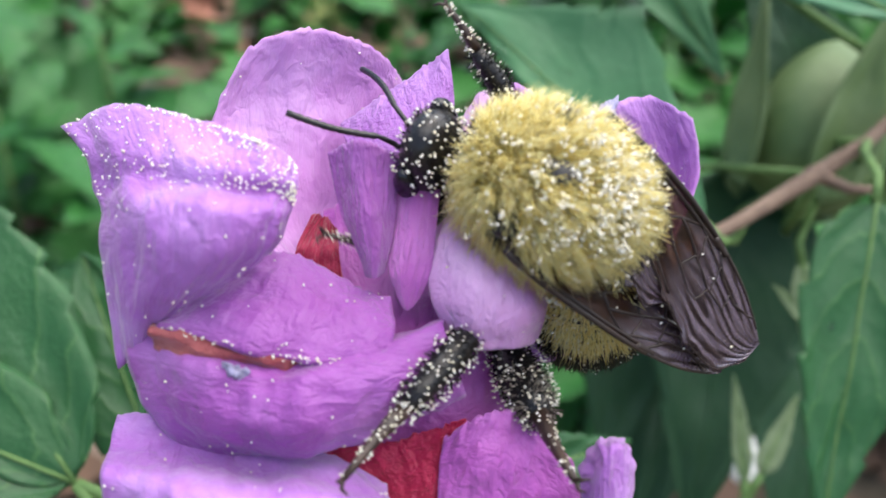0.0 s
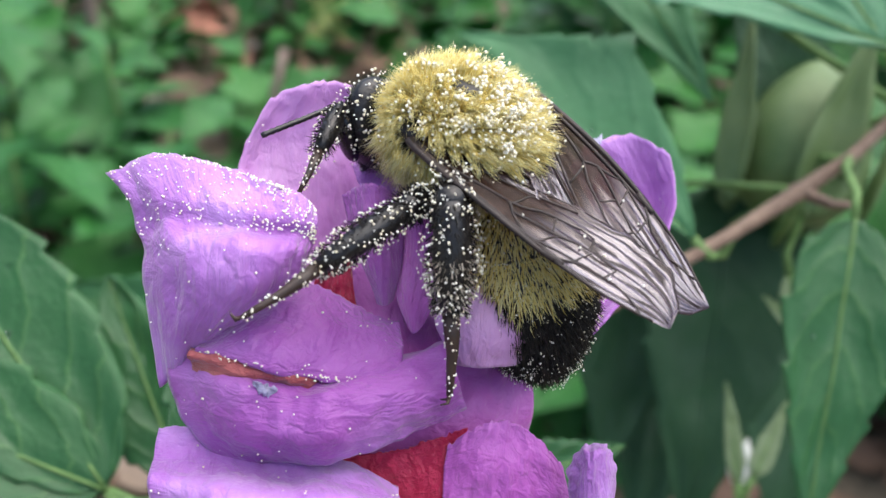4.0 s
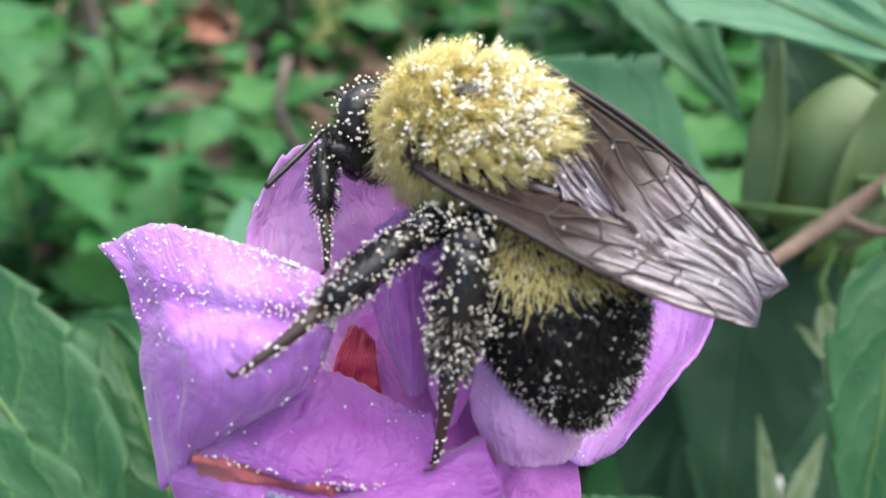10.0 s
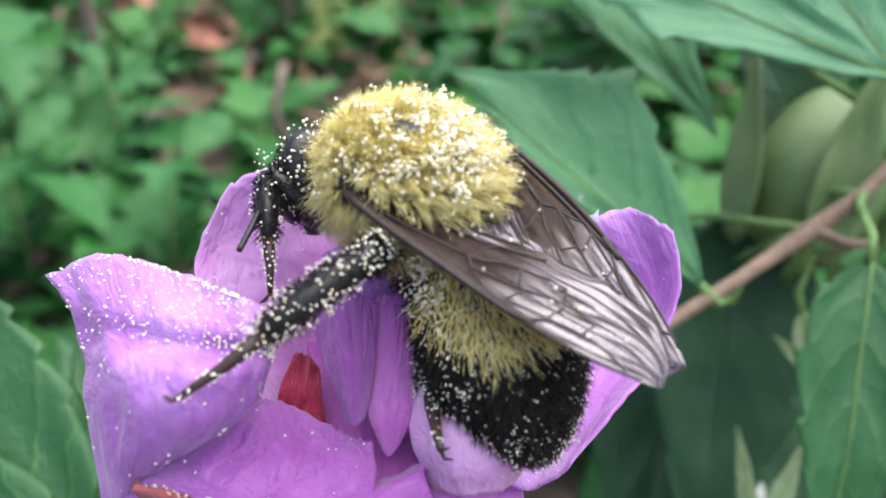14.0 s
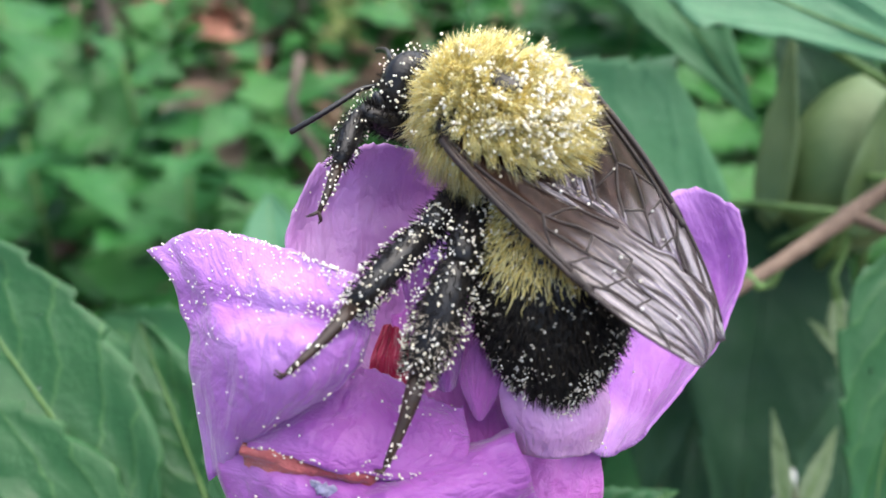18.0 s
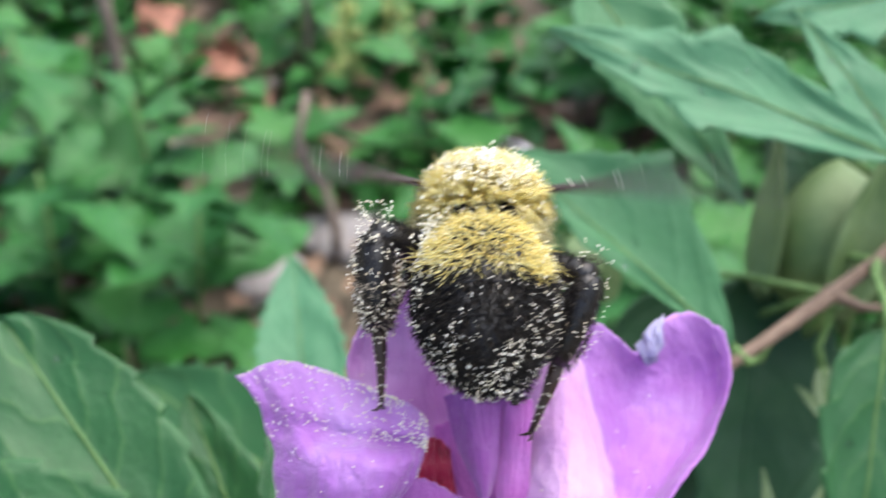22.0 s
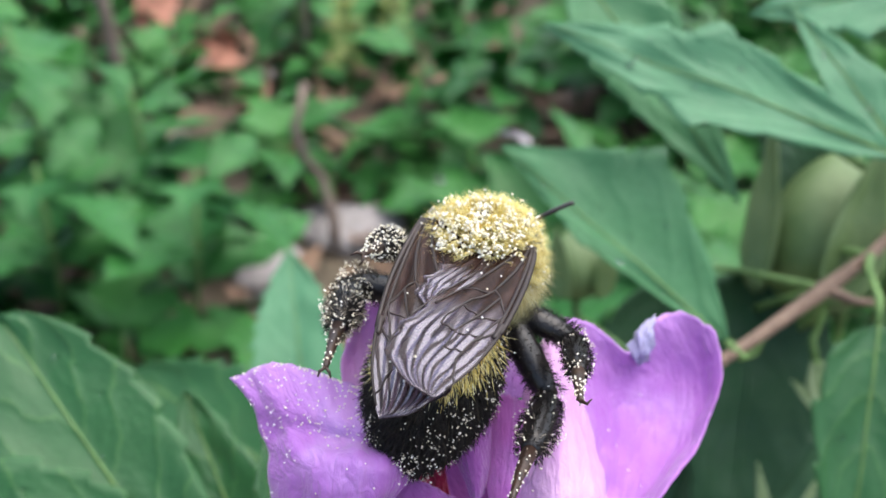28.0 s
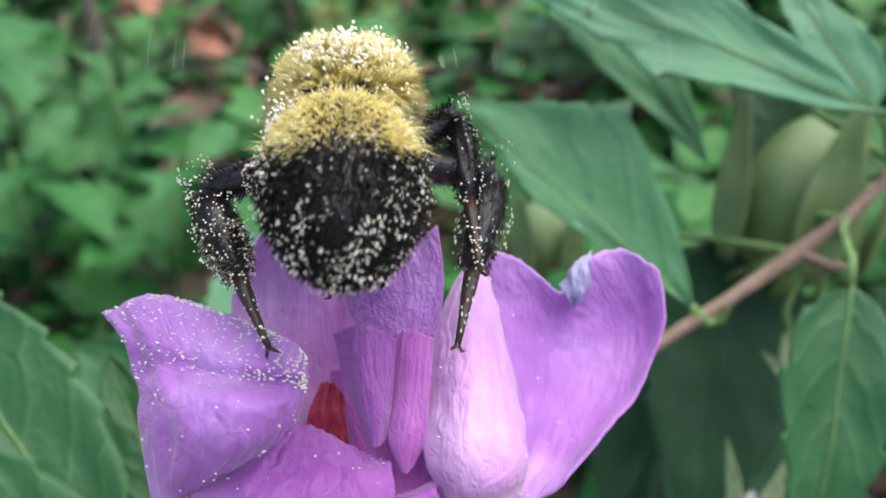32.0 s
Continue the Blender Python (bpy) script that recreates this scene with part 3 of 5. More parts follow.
def far_details():
    rng = random.Random(3)
    for (x, y, z), r in (((-0.35, 1.0, 0), 0.04), ((-0.225, 0.93, 0), 0.042), ((-0.19, 0.80, 0), 0.03), ((-0.24, 0.88, 0), 0.03), ((0.42, 1.2, 0), 0.04), ((0.02, 0.88, 0), 0.04)):
        me = leaf_mesh("red_dead_leaf", r * 1.7, r * 1.2, RED_LEAF, 5, 0.4, 0.3, 0.5, rng.randint(0, 99), 20, 3)
        ob = new("dead_leaf", me)
        ob.matrix_basis = pose(x, y, 0.05, rng.uniform(20, 50), -25, rng.uniform(0, 360))
        tagged(ob, "curled reddish-brown dead leaf on the soil", "dead leaf", "dead leaves")
    for p, sx, sy, a in (((-0.080, 0.645, 0.014), 0.042, 0.036, 20), ((-0.142, 0.585, 0.014), 0.032, 0.026, 70), ((-0.115, 0.66, 0.012), 0.02, 0.016, 0), ((0.016, 0.68, 0.012), 0.012, 0.034, 30), ((-0.215, 0.455, 0.02), 0.016, 0.010, -30)):
        me = blob("stone", 1000 * sx, 1000 * sy, 14, STONE, lambda d: (1 + 0.25 * noise.noise(Vector(d) * 1.7 + Vector(p) * 30),) * 3, 24, 14)
        ob = new("stone", me)
        ob.matrix_basis = pose(*p, 0, 0, a)
        tagged(ob, "pale grey stone lying on the soil", "stone", "stones")
    # pale fallen petals caught on the weeds
    for p, L, W, a in (((0.012, 0.60, 0.062), 0.048, 0.022, 120), ((0.062, 0.69, 0.065), 0.05, 0.02, 150), ((-0.21, 0.445, 0.034), 0.022, 0.014, 160)):
        ob = new("fallen_petal", leaf_mesh("fallen_petal", L, W, PALE_PETAL, 3, 0, 0.25, 0.5, rng.randint(0, 99), 24, 4, tooth=0.05))
        ob.matrix_basis = pose(*p, 25, -15, a)
        tagged(ob, "withered whitish petal caught on the low plants", "fallen petal", "fallen petals")
    # bare upright stems among the leaves
    for (x, y), h, r in (((-0.315, 0.80), 0.45, 0.0065), ((-0.165, 0.95), 0.5, 0.0045), ((-0.105, 0.62), 0.16, 0.005)):
        pth = [(x + 0.012 * math.sin(k), y + 0.01 * math.cos(2 * k), -0.01 + h * k / 6) for k in range(7)]
        ob = new("bare_stem", tube("bare_stem", pth, [r * (1 - 0.05 * k) for k in range(7)], STEM_GREY, 10))
        tagged(ob, "thin grey-brown bare stem rising from the soil", "stem", "bare stems")
    for k in range(7):
        x, y = rng.uniform(-0.3, 0.3), rng.uniform(0.6, 1.1)
        L = rng.uniform(0.05, 0.14)
        a = rng.uniform(0, 6.3)
        pth = [(x + L * s * math.cos(a), y + L * s * math.sin(a), 0.02 + 0.02 * s) for s in (0, 0.35, 0.7, 1)]
        tagged(new("fallen_twig", tube("fallen_twig", pth, [0.003, 0.0027, 0.0024, 0.0015], BARK, 7)), "brown fallen twig on the litter", "twig", "fallen twigs")


def weeds():
    """Weeds topped with tight heads of small yellow-green leaves."""
    rng = random.Random(21)
    ob = new("budding_weed")
    part("stem", tube("stem", [(0, 0, -0.01), (0.003, 0.002, 0.05), (0, 0.004, 0.12)], [0.002, 0.0017, 0.001], STALK, 6), ob)
    for i in range(46):
        s = i / 45
        L = rng.uniform(0.010, 0.018)
        lf = part("leaf", leaf_mesh("leaf", L, L * 0.6, LEAF_LIME, 3, 0, 0.2, 0.3, i, 10, 2, tooth=0.1), ob)
        lf.matrix_basis = pose(0, 0.003, 0.055 + 0.075 * s, 0, 0, i * 137.5) @ pose(0.002 + 0.007 * (1 - s), 0, 0, rng.uniform(-30, 30), rng.uniform(-65, -15), 0)
    ob.matrix_basis = pose(-0.106, 0.87, 0, 4, 0, 0)
    tagged(ob, "slender weed with a head of yellow-green leaflets", "weed", "budding weeds")
    copy_thing(ob, pose(-0.055, 0.93, 0, -3, 5, 100))


# ---- the shrub near the flower ----
def shrub():
    br = new("branch")
    br.matrix_basis = Matrix.Translation(mm(50.2, 122, 5.4))
    k = [(-5, 104, -30), (12, 106, -16), (28.7, 111, -5.9), (39.6, 117, -0.5), (50.2, 122, 5.4), (58.5, 126, 10.2), (68.4, 131, 17.9), (83.9, 138, 30.3), (115, 155, 50), (170, 190, 60), (240, 250, 30), (270, 300, -60), (280, 340, -190), (285, 420, -330)]
    o = mm(50.2, 122, 5.4)
    part("wood", tube("wood", [mm(*p) - o for p in k], [0.0007, 0.0008, 0.0008, 0.0009, 0.0012, 0.0009, 0.0009, 0.0010, 0.0018, 0.0024, 0.003, 0.0036, 0.0042, 0.005], BARK, 12), br)
    part("knot", blob("knot", 1.6, 1.3, 1.2, BARK, lambda d: (1 + 0.3 * noise.noise(Vector(d) * 2),) * 3, 16, 10), br)
    part("side_twig", tube("side_twig", [mm(*p) - o for p in ((50.2, 122, 5.4), (54, 121, 3.6), (57, 120, 3.4))], [0.0010, 0.0007, 0.0005], BARK, 8), br)
    tagged(br, "thin brown woody branch with a knot", "branch")

    near_leaf("shrub_leaf", (33.7, 114.0, -1.3), (4.2, 119.0, 26.5), 34, LEAF_MID, "green toothed leaf with a wedge base and water drops", teeth=8, seed=2, tooth=0.10, drops=12, to=(39.6, 117, -0.5), fold=0.1, lobes=0.12, kind="wedge", sides=(0.9, 0.22))
    near_leaf("shrub_leaf", (17.0, 130.0, 53.0), (39.6, 124.0, 18.5), 17, LEAF_MID, "green toothed leaf hanging tip down in the shrub", teeth=7, seed=3, tooth=0.1, to=(68.4, 131, 17.9), wide=0.55, full=0.9, tip_cut=0.4)
    near_leaf("shrub_leaf", (57.5, 112.0, 22.5), (10.0, 112.0, 42.5), 25, LEAF_BLUE, "large pale bluish-green lobed leaf with wet glints", teeth=9, seed=4, tooth=0.13, drops=14, to=(68.4, 131, 17.9), fold=0.1, lobes=0.3, kind="wedge", sides=(0.7, 0.62))
    near_leaf("shrub_leaf", (57.4, 114.0, 23.5), (44.9, 120.0, 47.0), 11, LEAF_BLUE, "pale bluish-green side leaf with water drops", teeth=6, seed=24, tooth=0.12, drops=6, to=(68.4, 131, 17.9), wide=0.6, full=1.0)
    near_leaf("shrub_leaf", (73.6, 118, 48.6), (40.2, 122, 45.7), 16, LEAF_BLUE, "pale green toothed leaf catching the light", teeth=8, seed=5, to=(115, 155, 50), kind="wedge", lobes=0.2)
    # leaves round the branch, their colour darkened to stand for shade
    near_leaf("shrub_leaf", (60.0, 146.0, 18.0), (48.0, 142.0, 40.0), 20, LEAF_SHADED, "green leaf behind the buds, coloured dark for shade", teeth=6, seed=25, to=(68.4, 131, 17.9))
    near_leaf("shrub_leaf", (50.1, 150, 9), (40.5, 140, -47), 31, LEAF_SHADED, "broad green leaf coloured dark for shade", seed=6, teeth=5, tooth=0.1, to=(58.5, 126, 10.2))
    near_leaf("shrub_leaf", (36, 158, 6), (30, 150, -40), 26, LEAF_SHADED, "broad green leaf coloured dark for shade", seed=16, teeth=5, tooth=0.1, to=(50.2, 122, 5.4))
    near_leaf("shrub_leaf", (51.5, 108, 1.5), (44, 102, -36), 17, LEAF, "green leaf with water drops in half shade", seed=7, teeth=6, drops=4, to=(58.5, 126, 10.2))
    near_leaf("shrub_leaf", (-30.5, 88, -27), (-56, 96, 3.7), 19.5, LEAF, "deep green toothed leaf with clear veins", seed=8, teeth=6, tooth=0.13, face=(0.15, -1, 0.35), to=(-5, 104, -30), wide=0.95, full=0.5, tip_cut=0.2, drops=5, bend=0.02)
    near_leaf("shrub_leaf", (-30.5, 88, -27), (-66, 86, -12.5), 18, LEAF, "deep green toothed leaf with clear veins", seed=9, teeth=6, tooth=0.13, drops=4, bend=0.02, face=(0.1, -1, 0.5), to=(-5, 104, -30), wide=0.85, full=0.6, tip_cut=0.3)
    near_leaf("shrub_leaf", (-26.3, 100, -29), (-36.8, 104, -6), 12.5, LEAF, "dark green leaf with small holes", seed=10, teeth=5, to=(-5, 104, -30), wide=0.75, full=0.7, tip_cut=0.5)
    near_leaf("shrub_leaf", (-19.1, 78, -22), (-21.8, 84, -4.3), 7, LEAF, "small curled green leaf beside the flower", seed=11, teeth=5, tooth=0.25, face=(0.5, -1, 0.2), to=(-3, 80, -38))
    near_leaf("shrub_leaf", (-26.8, 150, -31), (-63, 160, -9.4), 30, LEAF, "green toothed leaf low in the shrub", seed=12, to=(-5, 104, -30), wide=0.75, full=0.7, tip_cut=0.5)
    near_leaf("shrub_leaf", (-29.7, 160, -21), (-35, 170, 12.2), 20, LEAF_BLUE, "upright green leaf with drops", seed=13, drops=5, to=(-5, 104, -30), wide=0.75, full=0.7, tip_cut=0.5)
    near_leaf("shrub_leaf", (6.2, 90, -27), (22.3, 96, -23.6), 8, LEAF, "small bluish-green leaf under the flower", seed=14, to=(-3, 80, -38))

    near_leaf("shrub_leaf", (46.7, 165.0, -5.8), (35.6, 155.0, -53.4), 27, LEAF_SHADED, "broad green leaf coloured dark for shade", seed=17, teeth=5, tooth=0.1, to=(50.2, 122, 5.4))
    near_leaf("shrub_leaf", (70.4, 170.0, -12.0), (62.4, 160.0, -58.0), 27, LEAF_SHADED, "broad green leaf coloured dark for shade", seed=18, teeth=5, tooth=0.1, to=(58.5, 126, 10.2))

    # pale slivers added in front for bright ground showing through gaps between the dark leaves
    near_leaf("young_leaf", (53.7, 135.0, -6.0), (55.3, 135.0, -19.9), 4.6, LEAF_GAP, "pale yellow-green sliver added for a bright gap between dark leaves", teeth=5, seed=31, to=(58.5, 126, 10.2))
    near_leaf("young_leaf", (55.0, 135.0, -14.2), (49.9, 135.0, -9.2), 3.2, LEAF_GAP, "pale yellow-green sliver added for a bright gap between dark leaves", teeth=4, seed=32, to=(53.7, 135.0, -6.0))
    near_leaf("young_leaf", (48.5, 135.0, -36.1), (53.8, 135.0, -24.7), 4.2, LEAF_GAP, "pale yellow-green sliver added for a bright gap between dark leaves", teeth=4, seed=33, to=(52, 150, -60))
    near_leaf("young_leaf", (46.2, 135.0, -36.9), (44.7, 135.0, -22.2), 3.4, LEAF_GAP, "pale yellow-green sliver added for a bright gap between dark leaves", teeth=4, seed=34, to=(52, 150, -60))

    # buds
    def bud(name, base, tip, r, mat, label, seed, to):
        b, t = mm(*base), mm(*tip)
        ob = new(name)
        ob.matrix_basis = frame_from(b, t, EYE.to_3x3() @ Vector((0, -1, 0.2)))
        L = (t - b).length * 500
        part("bud_body", blob("bud_body", L, r, r, mat, lambda d: (1, 1 - 0.25 * d[0], 1 - 0.25 * d[0]), 24, 16, (L, 0, 0)), ob)
        for i in range(5):
            a = 72 * i + seed
            sp = part("bract", leaf_mesh("bract", 0.0022 * L, r * 0.0010, mat, 3, 0, -0.12, 0.5, seed + i, 16, 3, tooth=0.02), ob)
            sp.matrix_basis = pose(0, 0, 0, a) @ pose(0, 0, r * 0.0009, 0, -6, 0)
        e = ob.matrix_basis.inverted() @ to
        part("bud_stalk", tube("bud_stalk", [(0.0005, 0, 0), (-0.003, 0, -0.0005), e.lerp(Vector((-0.006, 0, 0)), 0.5), e], [0.0009, 0.0008, 0.0008, 0.0009], STALK, 8), ob)
        return tagged(ob, label, "bud", "flower buds")

    bud("flower_bud", (54.9, 142.0, 1.5), (62.7, 144.0, 27.2), 10.0, BUD, "plump pale green flower bud with veined bracts", 4, mm(50.2, 122, 5.4))
    bud("flower_bud", (19.6, 160, 2.5), (19.6, 160, 15), 5.8, BUD, "round green closed flower bud", 40, mm(28.7, 111, -5.9))
    bud("flower_bud", (83, 245, -64), (81, 245, -42), 2.9, BUD_WHITE, "pale bud with a white tip", 22, Vector((0.085, 0.2, -0.01)))


# ---- the flower ----
BASE = (0.0, 56.0, -27.0)


def net(rows):
    return np.array(rows, float) - np.array(BASE)


def flower():
    ob = new("hibiscus_flower")
    ob.matrix_basis = Matrix.Translation(mm(*BASE)) @ EYE.to_3x3().to_4x4()
    sheets = {}

    def petal(name, rows, material, label="", n=52, m=60, ripple=0.22, thick=0.2, freq=0.4, crease=0.26, ragged=0.18):
        pts = spline_rows(net(rows), n, m)
        sheets[name] = pts
        return part("petal", sheet(name, pts, material, thick, ripple, len(sheets), freq, crease, ragged), ob, label)

    petal("left", [
        [(-18.7, 53, 1.4), (-15, 52, 2.5), (-10.2, 50, 1.4), (-6.4, 48.4, 0), (-5.2, 47.8, -1)],
        [(-16.8, 51.5, -0.3), (-13.2, 49, -0.1), (-9.5, 47.6, -0.8), (-6.3, 47, -1.4), (-5.1, 47.3, -1.8)],
        [(-16.3, 51.3, -2), (-12.8, 48.4, -1.6), (-9.3, 47.3, -2.1), (-6.3, 47, -2.3), (-5.2, 47.4, -2.6)],
        [(-15.5, 50, -3.2), (-11.9, 46, -3), (-8.6, 44.6, -3), (-6.3, 45.6, -3.4), (-5.3, 47.2, -3.3)],
        [(-15.3, 50, -6.2), (-11.9, 46, -6), (-8.9, 45, -5.9), (-7, 46.4, -5.5), (-6.1, 47.6, -4.5)],
        [(-14.6, 50.6, -11.3), (-13.1, 49.2, -9.9), (-11.6, 48.1, -8.5), (-9.6, 47.7, -7.1), (-7.1, 48.6, -5.5)]], PETAL)
    petal("tongue", [
        [(-10.8, 49.8, -7.5), (-7.6, 50, -5.6), (-5.5, 50.6, -5.2), (-2.8, 50.6, -6.6), (-0.6, 50.2, -7.4)],
        [(-11.5, 48.4, -8.3), (-8, 48.4, -7.2), (-5.3, 48.6, -7.2), (-2.7, 48.8, -8), (-0.3, 49, -8.6)],
        [(-11.8, 47.8, -8.7), (-9, 47.3, -9.2), (-6.1, 47.1, -9.8), (-3.5, 47.2, -10.1), (-0.4, 47.9, -9.9)],
        [(-11.8, 48, -8.9), (-9, 47.6, -9.4), (-6.1, 47.4, -10), (-3.5, 47.5, -10.3), (-0.4, 48.2, -10.3)]], PETAL_MID, crease=0.16)
    petal("lower", [
        [(-15.4, 52.6, -7.1), (-11, 51, -8.9), (-6.7, 50.4, -9.7), (-2.8, 49.8, -10), (2.3, 50, -8.4)],
        [(-14, 49.9, -9.2), (-9.5, 47.6, -10.4), (-6, 47.1, -10.8), (-2.7, 47.5, -10.3), (2.2, 48.5, -8.8)],
        [(-13.6, 50, -11.3), (-9.1, 47, -11.7), (-5.1, 46.2, -11.5), (-1.2, 46.5, -11), (2.7, 48, -10)],
        [(-12.8, 50.4, -13.6), (-8.5, 46.9, -13.4), (-4.8, 45.9, -13.1), (-1.1, 46.7, -12.5), (3, 48.3, -11.1)],
        [(-10.8, 51.5, -15.9), (-7.3, 48.6, -15.3), (-4.1, 47.6, -14.7), (-0.2, 48, -13.7), (3.3, 49.4, -12.1)]], PETAL_MID)
    petal("strip", [
        [(-12.1, 48.4, -8.5), (-8.7, 48, -9.2), (-5.8, 47.8, -9.6), (-3.6, 48.8, -10.2)],
        [(-12.2, 47.9, -9), (-8.5, 47.4, -9.8), (-5.6, 47.2, -10.2), (-3.3, 48.5, -10.5)],
        [(-12.3, 48.6, -10.1), (-8.6, 48.2, -11), (-5.5, 48, -11.2), (-3, 49, -11.1)]], PETAL_RUST)
    petal("flake", [
        [(-8.4, 46.9, -10.3), (-7.7, 46.6, -10.5), (-7.1, 46.8, -10.7)],
        [(-8.2, 46.8, -10.7), (-7.7, 46.5, -10.9), (-7.1, 46.7, -10.9)],
        [(-8.1, 47, -11), (-7.7, 46.8, -11.2), (-7.3, 47, -11.3)]], PETAL_FADED, "small faded bluish scrap of petal", 20, 20, 0.3, 0.12, 0.8, 0.3, 0.2)
    petal("backing", [
        [(-5.9, 54, -8.3), (-0.8, 54, -9), (3.8, 54.5, -9.7), (7.2, 56, -9.3)],
        [(-7.1, 53.5, -13.3), (-1.4, 53, -13.8), (3.7, 53, -13.8), (7.8, 55.5, -12.5)],
        [(-7.2, 54, -18), (-1.4, 53.5, -18.4), (3.7, 53.5, -17.8), (7.2, 56, -16)]], PETAL_DEEP)
    petal("back", [
        [(-10.7, 56, 3.9), (-9, 56, 6.7), (-5.5, 56.5, 7.8), (-2.3, 59, 7.3), (-0.7, 61, 5.8)],
        [(-11.2, 55.5, 1.6), (-9.4, 57, 3.3), (-5.9, 58, 4.5), (-2.7, 60, 4.6), (-0.3, 61, 3.5)],
        [(-10, 54.5, -1.7), (-8.5, 56, -1.6), (-5.8, 57.5, -0.7), (-2.9, 59.5, -0.9), (0.6, 60, -1.1)],
        [(-7.3, 53.5, -5.2), (-6.3, 55, -5.2), (-4.6, 56.5, -5.2), (-2.3, 57.5, -5.2), (0.7, 57, -5.1)],
        [(-4.7, 53, -7.9), (-3.9, 54, -8), (-3, 55, -8), (-1.8, 55, -8), (0.2, 54, -7.9)]], PETAL_BACK, crease=0.14)
    petal("fold_a", [
        [(-4.1, 51.5, 0.2), (-2.3, 50.5, 0.8), (-0.3, 51, -0.1)],
        [(-3.3, 51, -2.8), (-1.9, 49.8, -2.7), (-0.5, 50.5, -3.1)],
        [(-2.3, 50.2, -4.9), (-1.5, 49.5, -4.9), (-0.7, 50, -4.9)],
        [(-1.8, 50, -6.2), (-1.4, 49.5, -6.3), (-1, 50, -6)]], PETAL_MID, crease=0.05, ripple=0.1)
    petal("fold_b", [
        [(-0.7, 51.8, 0), (0.5, 51, 0.4), (1.9, 51.5, -0.1)],
        [(-0.7, 51, -3.5), (0.4, 50.2, -3.4), (1.7, 50.5, -3.4)],
        [(-0.7, 50.2, -5.7), (0.2, 49.6, -5.8), (1.5, 49.8, -5.7)],
        [(-0.2, 50, -7.2), (0.3, 49.7, -7.9), (0.9, 49.9, -7.3)]], PETAL_DEEP, crease=0.05, ripple=0.1)
    petal("flap", [
        [(-4, 57, 2.4), (-1, 57, 4.5), (2.2, 57, 6.9)],
        [(-3.4, 55.5, 1), (-0.5, 54.8, 1.9), (2.6, 55.5, 3.5)],
        [(-2.3, 54, -0.3), (-0.2, 53.3, -0.8), (2.3, 53.8, 0)]], PETAL, crease=0.07, ripple=0.15)
    petal("spine", [
        [(-4.9, 57, -2.7), (-2.8, 56, -2), (-0.1, 56, -2.3), (2.2, 56, -3.3)],
        [(-4.4, 55, -5.9), (-2.1, 54.5, -5.5), (0.2, 54.5, -5.8), (2.1, 54.5, -6.5)],
        [(-3.2, 52, -8.6), (-1.3, 51.5, -8.9), (0.5, 51.5, -9.2), (2, 51.5, -9.2)],
        [(-2.9, 51.8, -11.2), (-1.3, 51.4, -11.4), (0.5, 51.4, -11.6), (2, 51.6, -11.5)]], PETAL_DEEP, crease=0.06, ripple=0.15)
    petal("throat", [
        [(-5.1, 53.4, -3.0), (-4.4, 53.6, -3.1), (-3.7, 53.4, -3.8)],
        [(-5.8, 52.9, -4.7), (-4.7, 53.0, -4.9), (-3.5, 52.8, -5.3)],
        [(-6.0, 52.2, -6.4), (-4.6, 52.3, -6.9), (-3.2, 52.1, -7.0)]], PETAL_RED)
    petal("bulb", [
        [(3.3, 56, 3.2), (4.3, 56.5, 4.3), (5.2, 57, 3.9), (5.8, 57, 2.4)],
        [(2, 53.6, -0.3), (3.8, 52.6, 0.1), (5.6, 53.6, -0.3), (6.8, 55.5, -2)],
        [(1.5, 51, -4.2), (3.7, 49.4, -3.6), (6.1, 50.5, -4.1), (7.4, 53, -5.6)],
        [(1.5, 49.5, -7.3), (3.7, 47.8, -7.2), (6.3, 48.6, -7.4), (7.6, 51.5, -7.7)],
        [(2.7, 49.8, -9.6), (4, 48.8, -9.7), (6, 49.4, -9.7), (7.2, 51.5, -9.4)]], PETAL_ROSE, crease=0.07)
    petal("right", [
        [(5.4, 57, 5.4), (7.9, 59.5, 4.6), (10.8, 61, 2.4), (12.7, 62, 4.6), (15.5, 63, 5.4), (18, 62, 4)],
        [(5, 56.5, 2.4), (8.4, 61, 0.6), (11.8, 63, 0.1), (14.9, 64, 0.4), (17.3, 63.5, 0.5), (18.3, 61.5, 0.2)],
        [(5.7, 56, -2), (8.6, 60, -3.2), (11.7, 62, -3.9), (14.2, 62.5, -4.4), (16, 61.5, -4.2), (16.3, 60, -4.4)],
        [(6.3, 54.5, -6.9), (8.4, 57.5, -7.9), (10.4, 58.5, -8.1), (11.9, 58.5, -8.1), (13, 58, -7.2), (13.6, 57, -6.5)],
        [(6.6, 53.5, -10.2), (7.4, 54.5, -10.9), (8.2, 55, -11), (8.9, 55, -10.6), (9.6, 55, -10.3), (10.3, 55, -9.5)]], PETAL, crease=0.12)
    petal("notch_curl", [
        [(10.9, 61.6, 2.8), (11.8, 61.2, 4.3), (13.2, 61.9, 5.3)],
        [(11.3, 60.9, 1.8), (12.0, 60.4, 2.8), (12.9, 61.0, 4.3)],
        [(11.7, 61.6, 1.2), (12.3, 61.4, 1.7), (12.9, 61.8, 3.0)]], PETAL_FADED, "bluish rolled edge in the notch of the petal", 20, 20, 0.25, 0.15, 0.8, 0.3, 0.2)
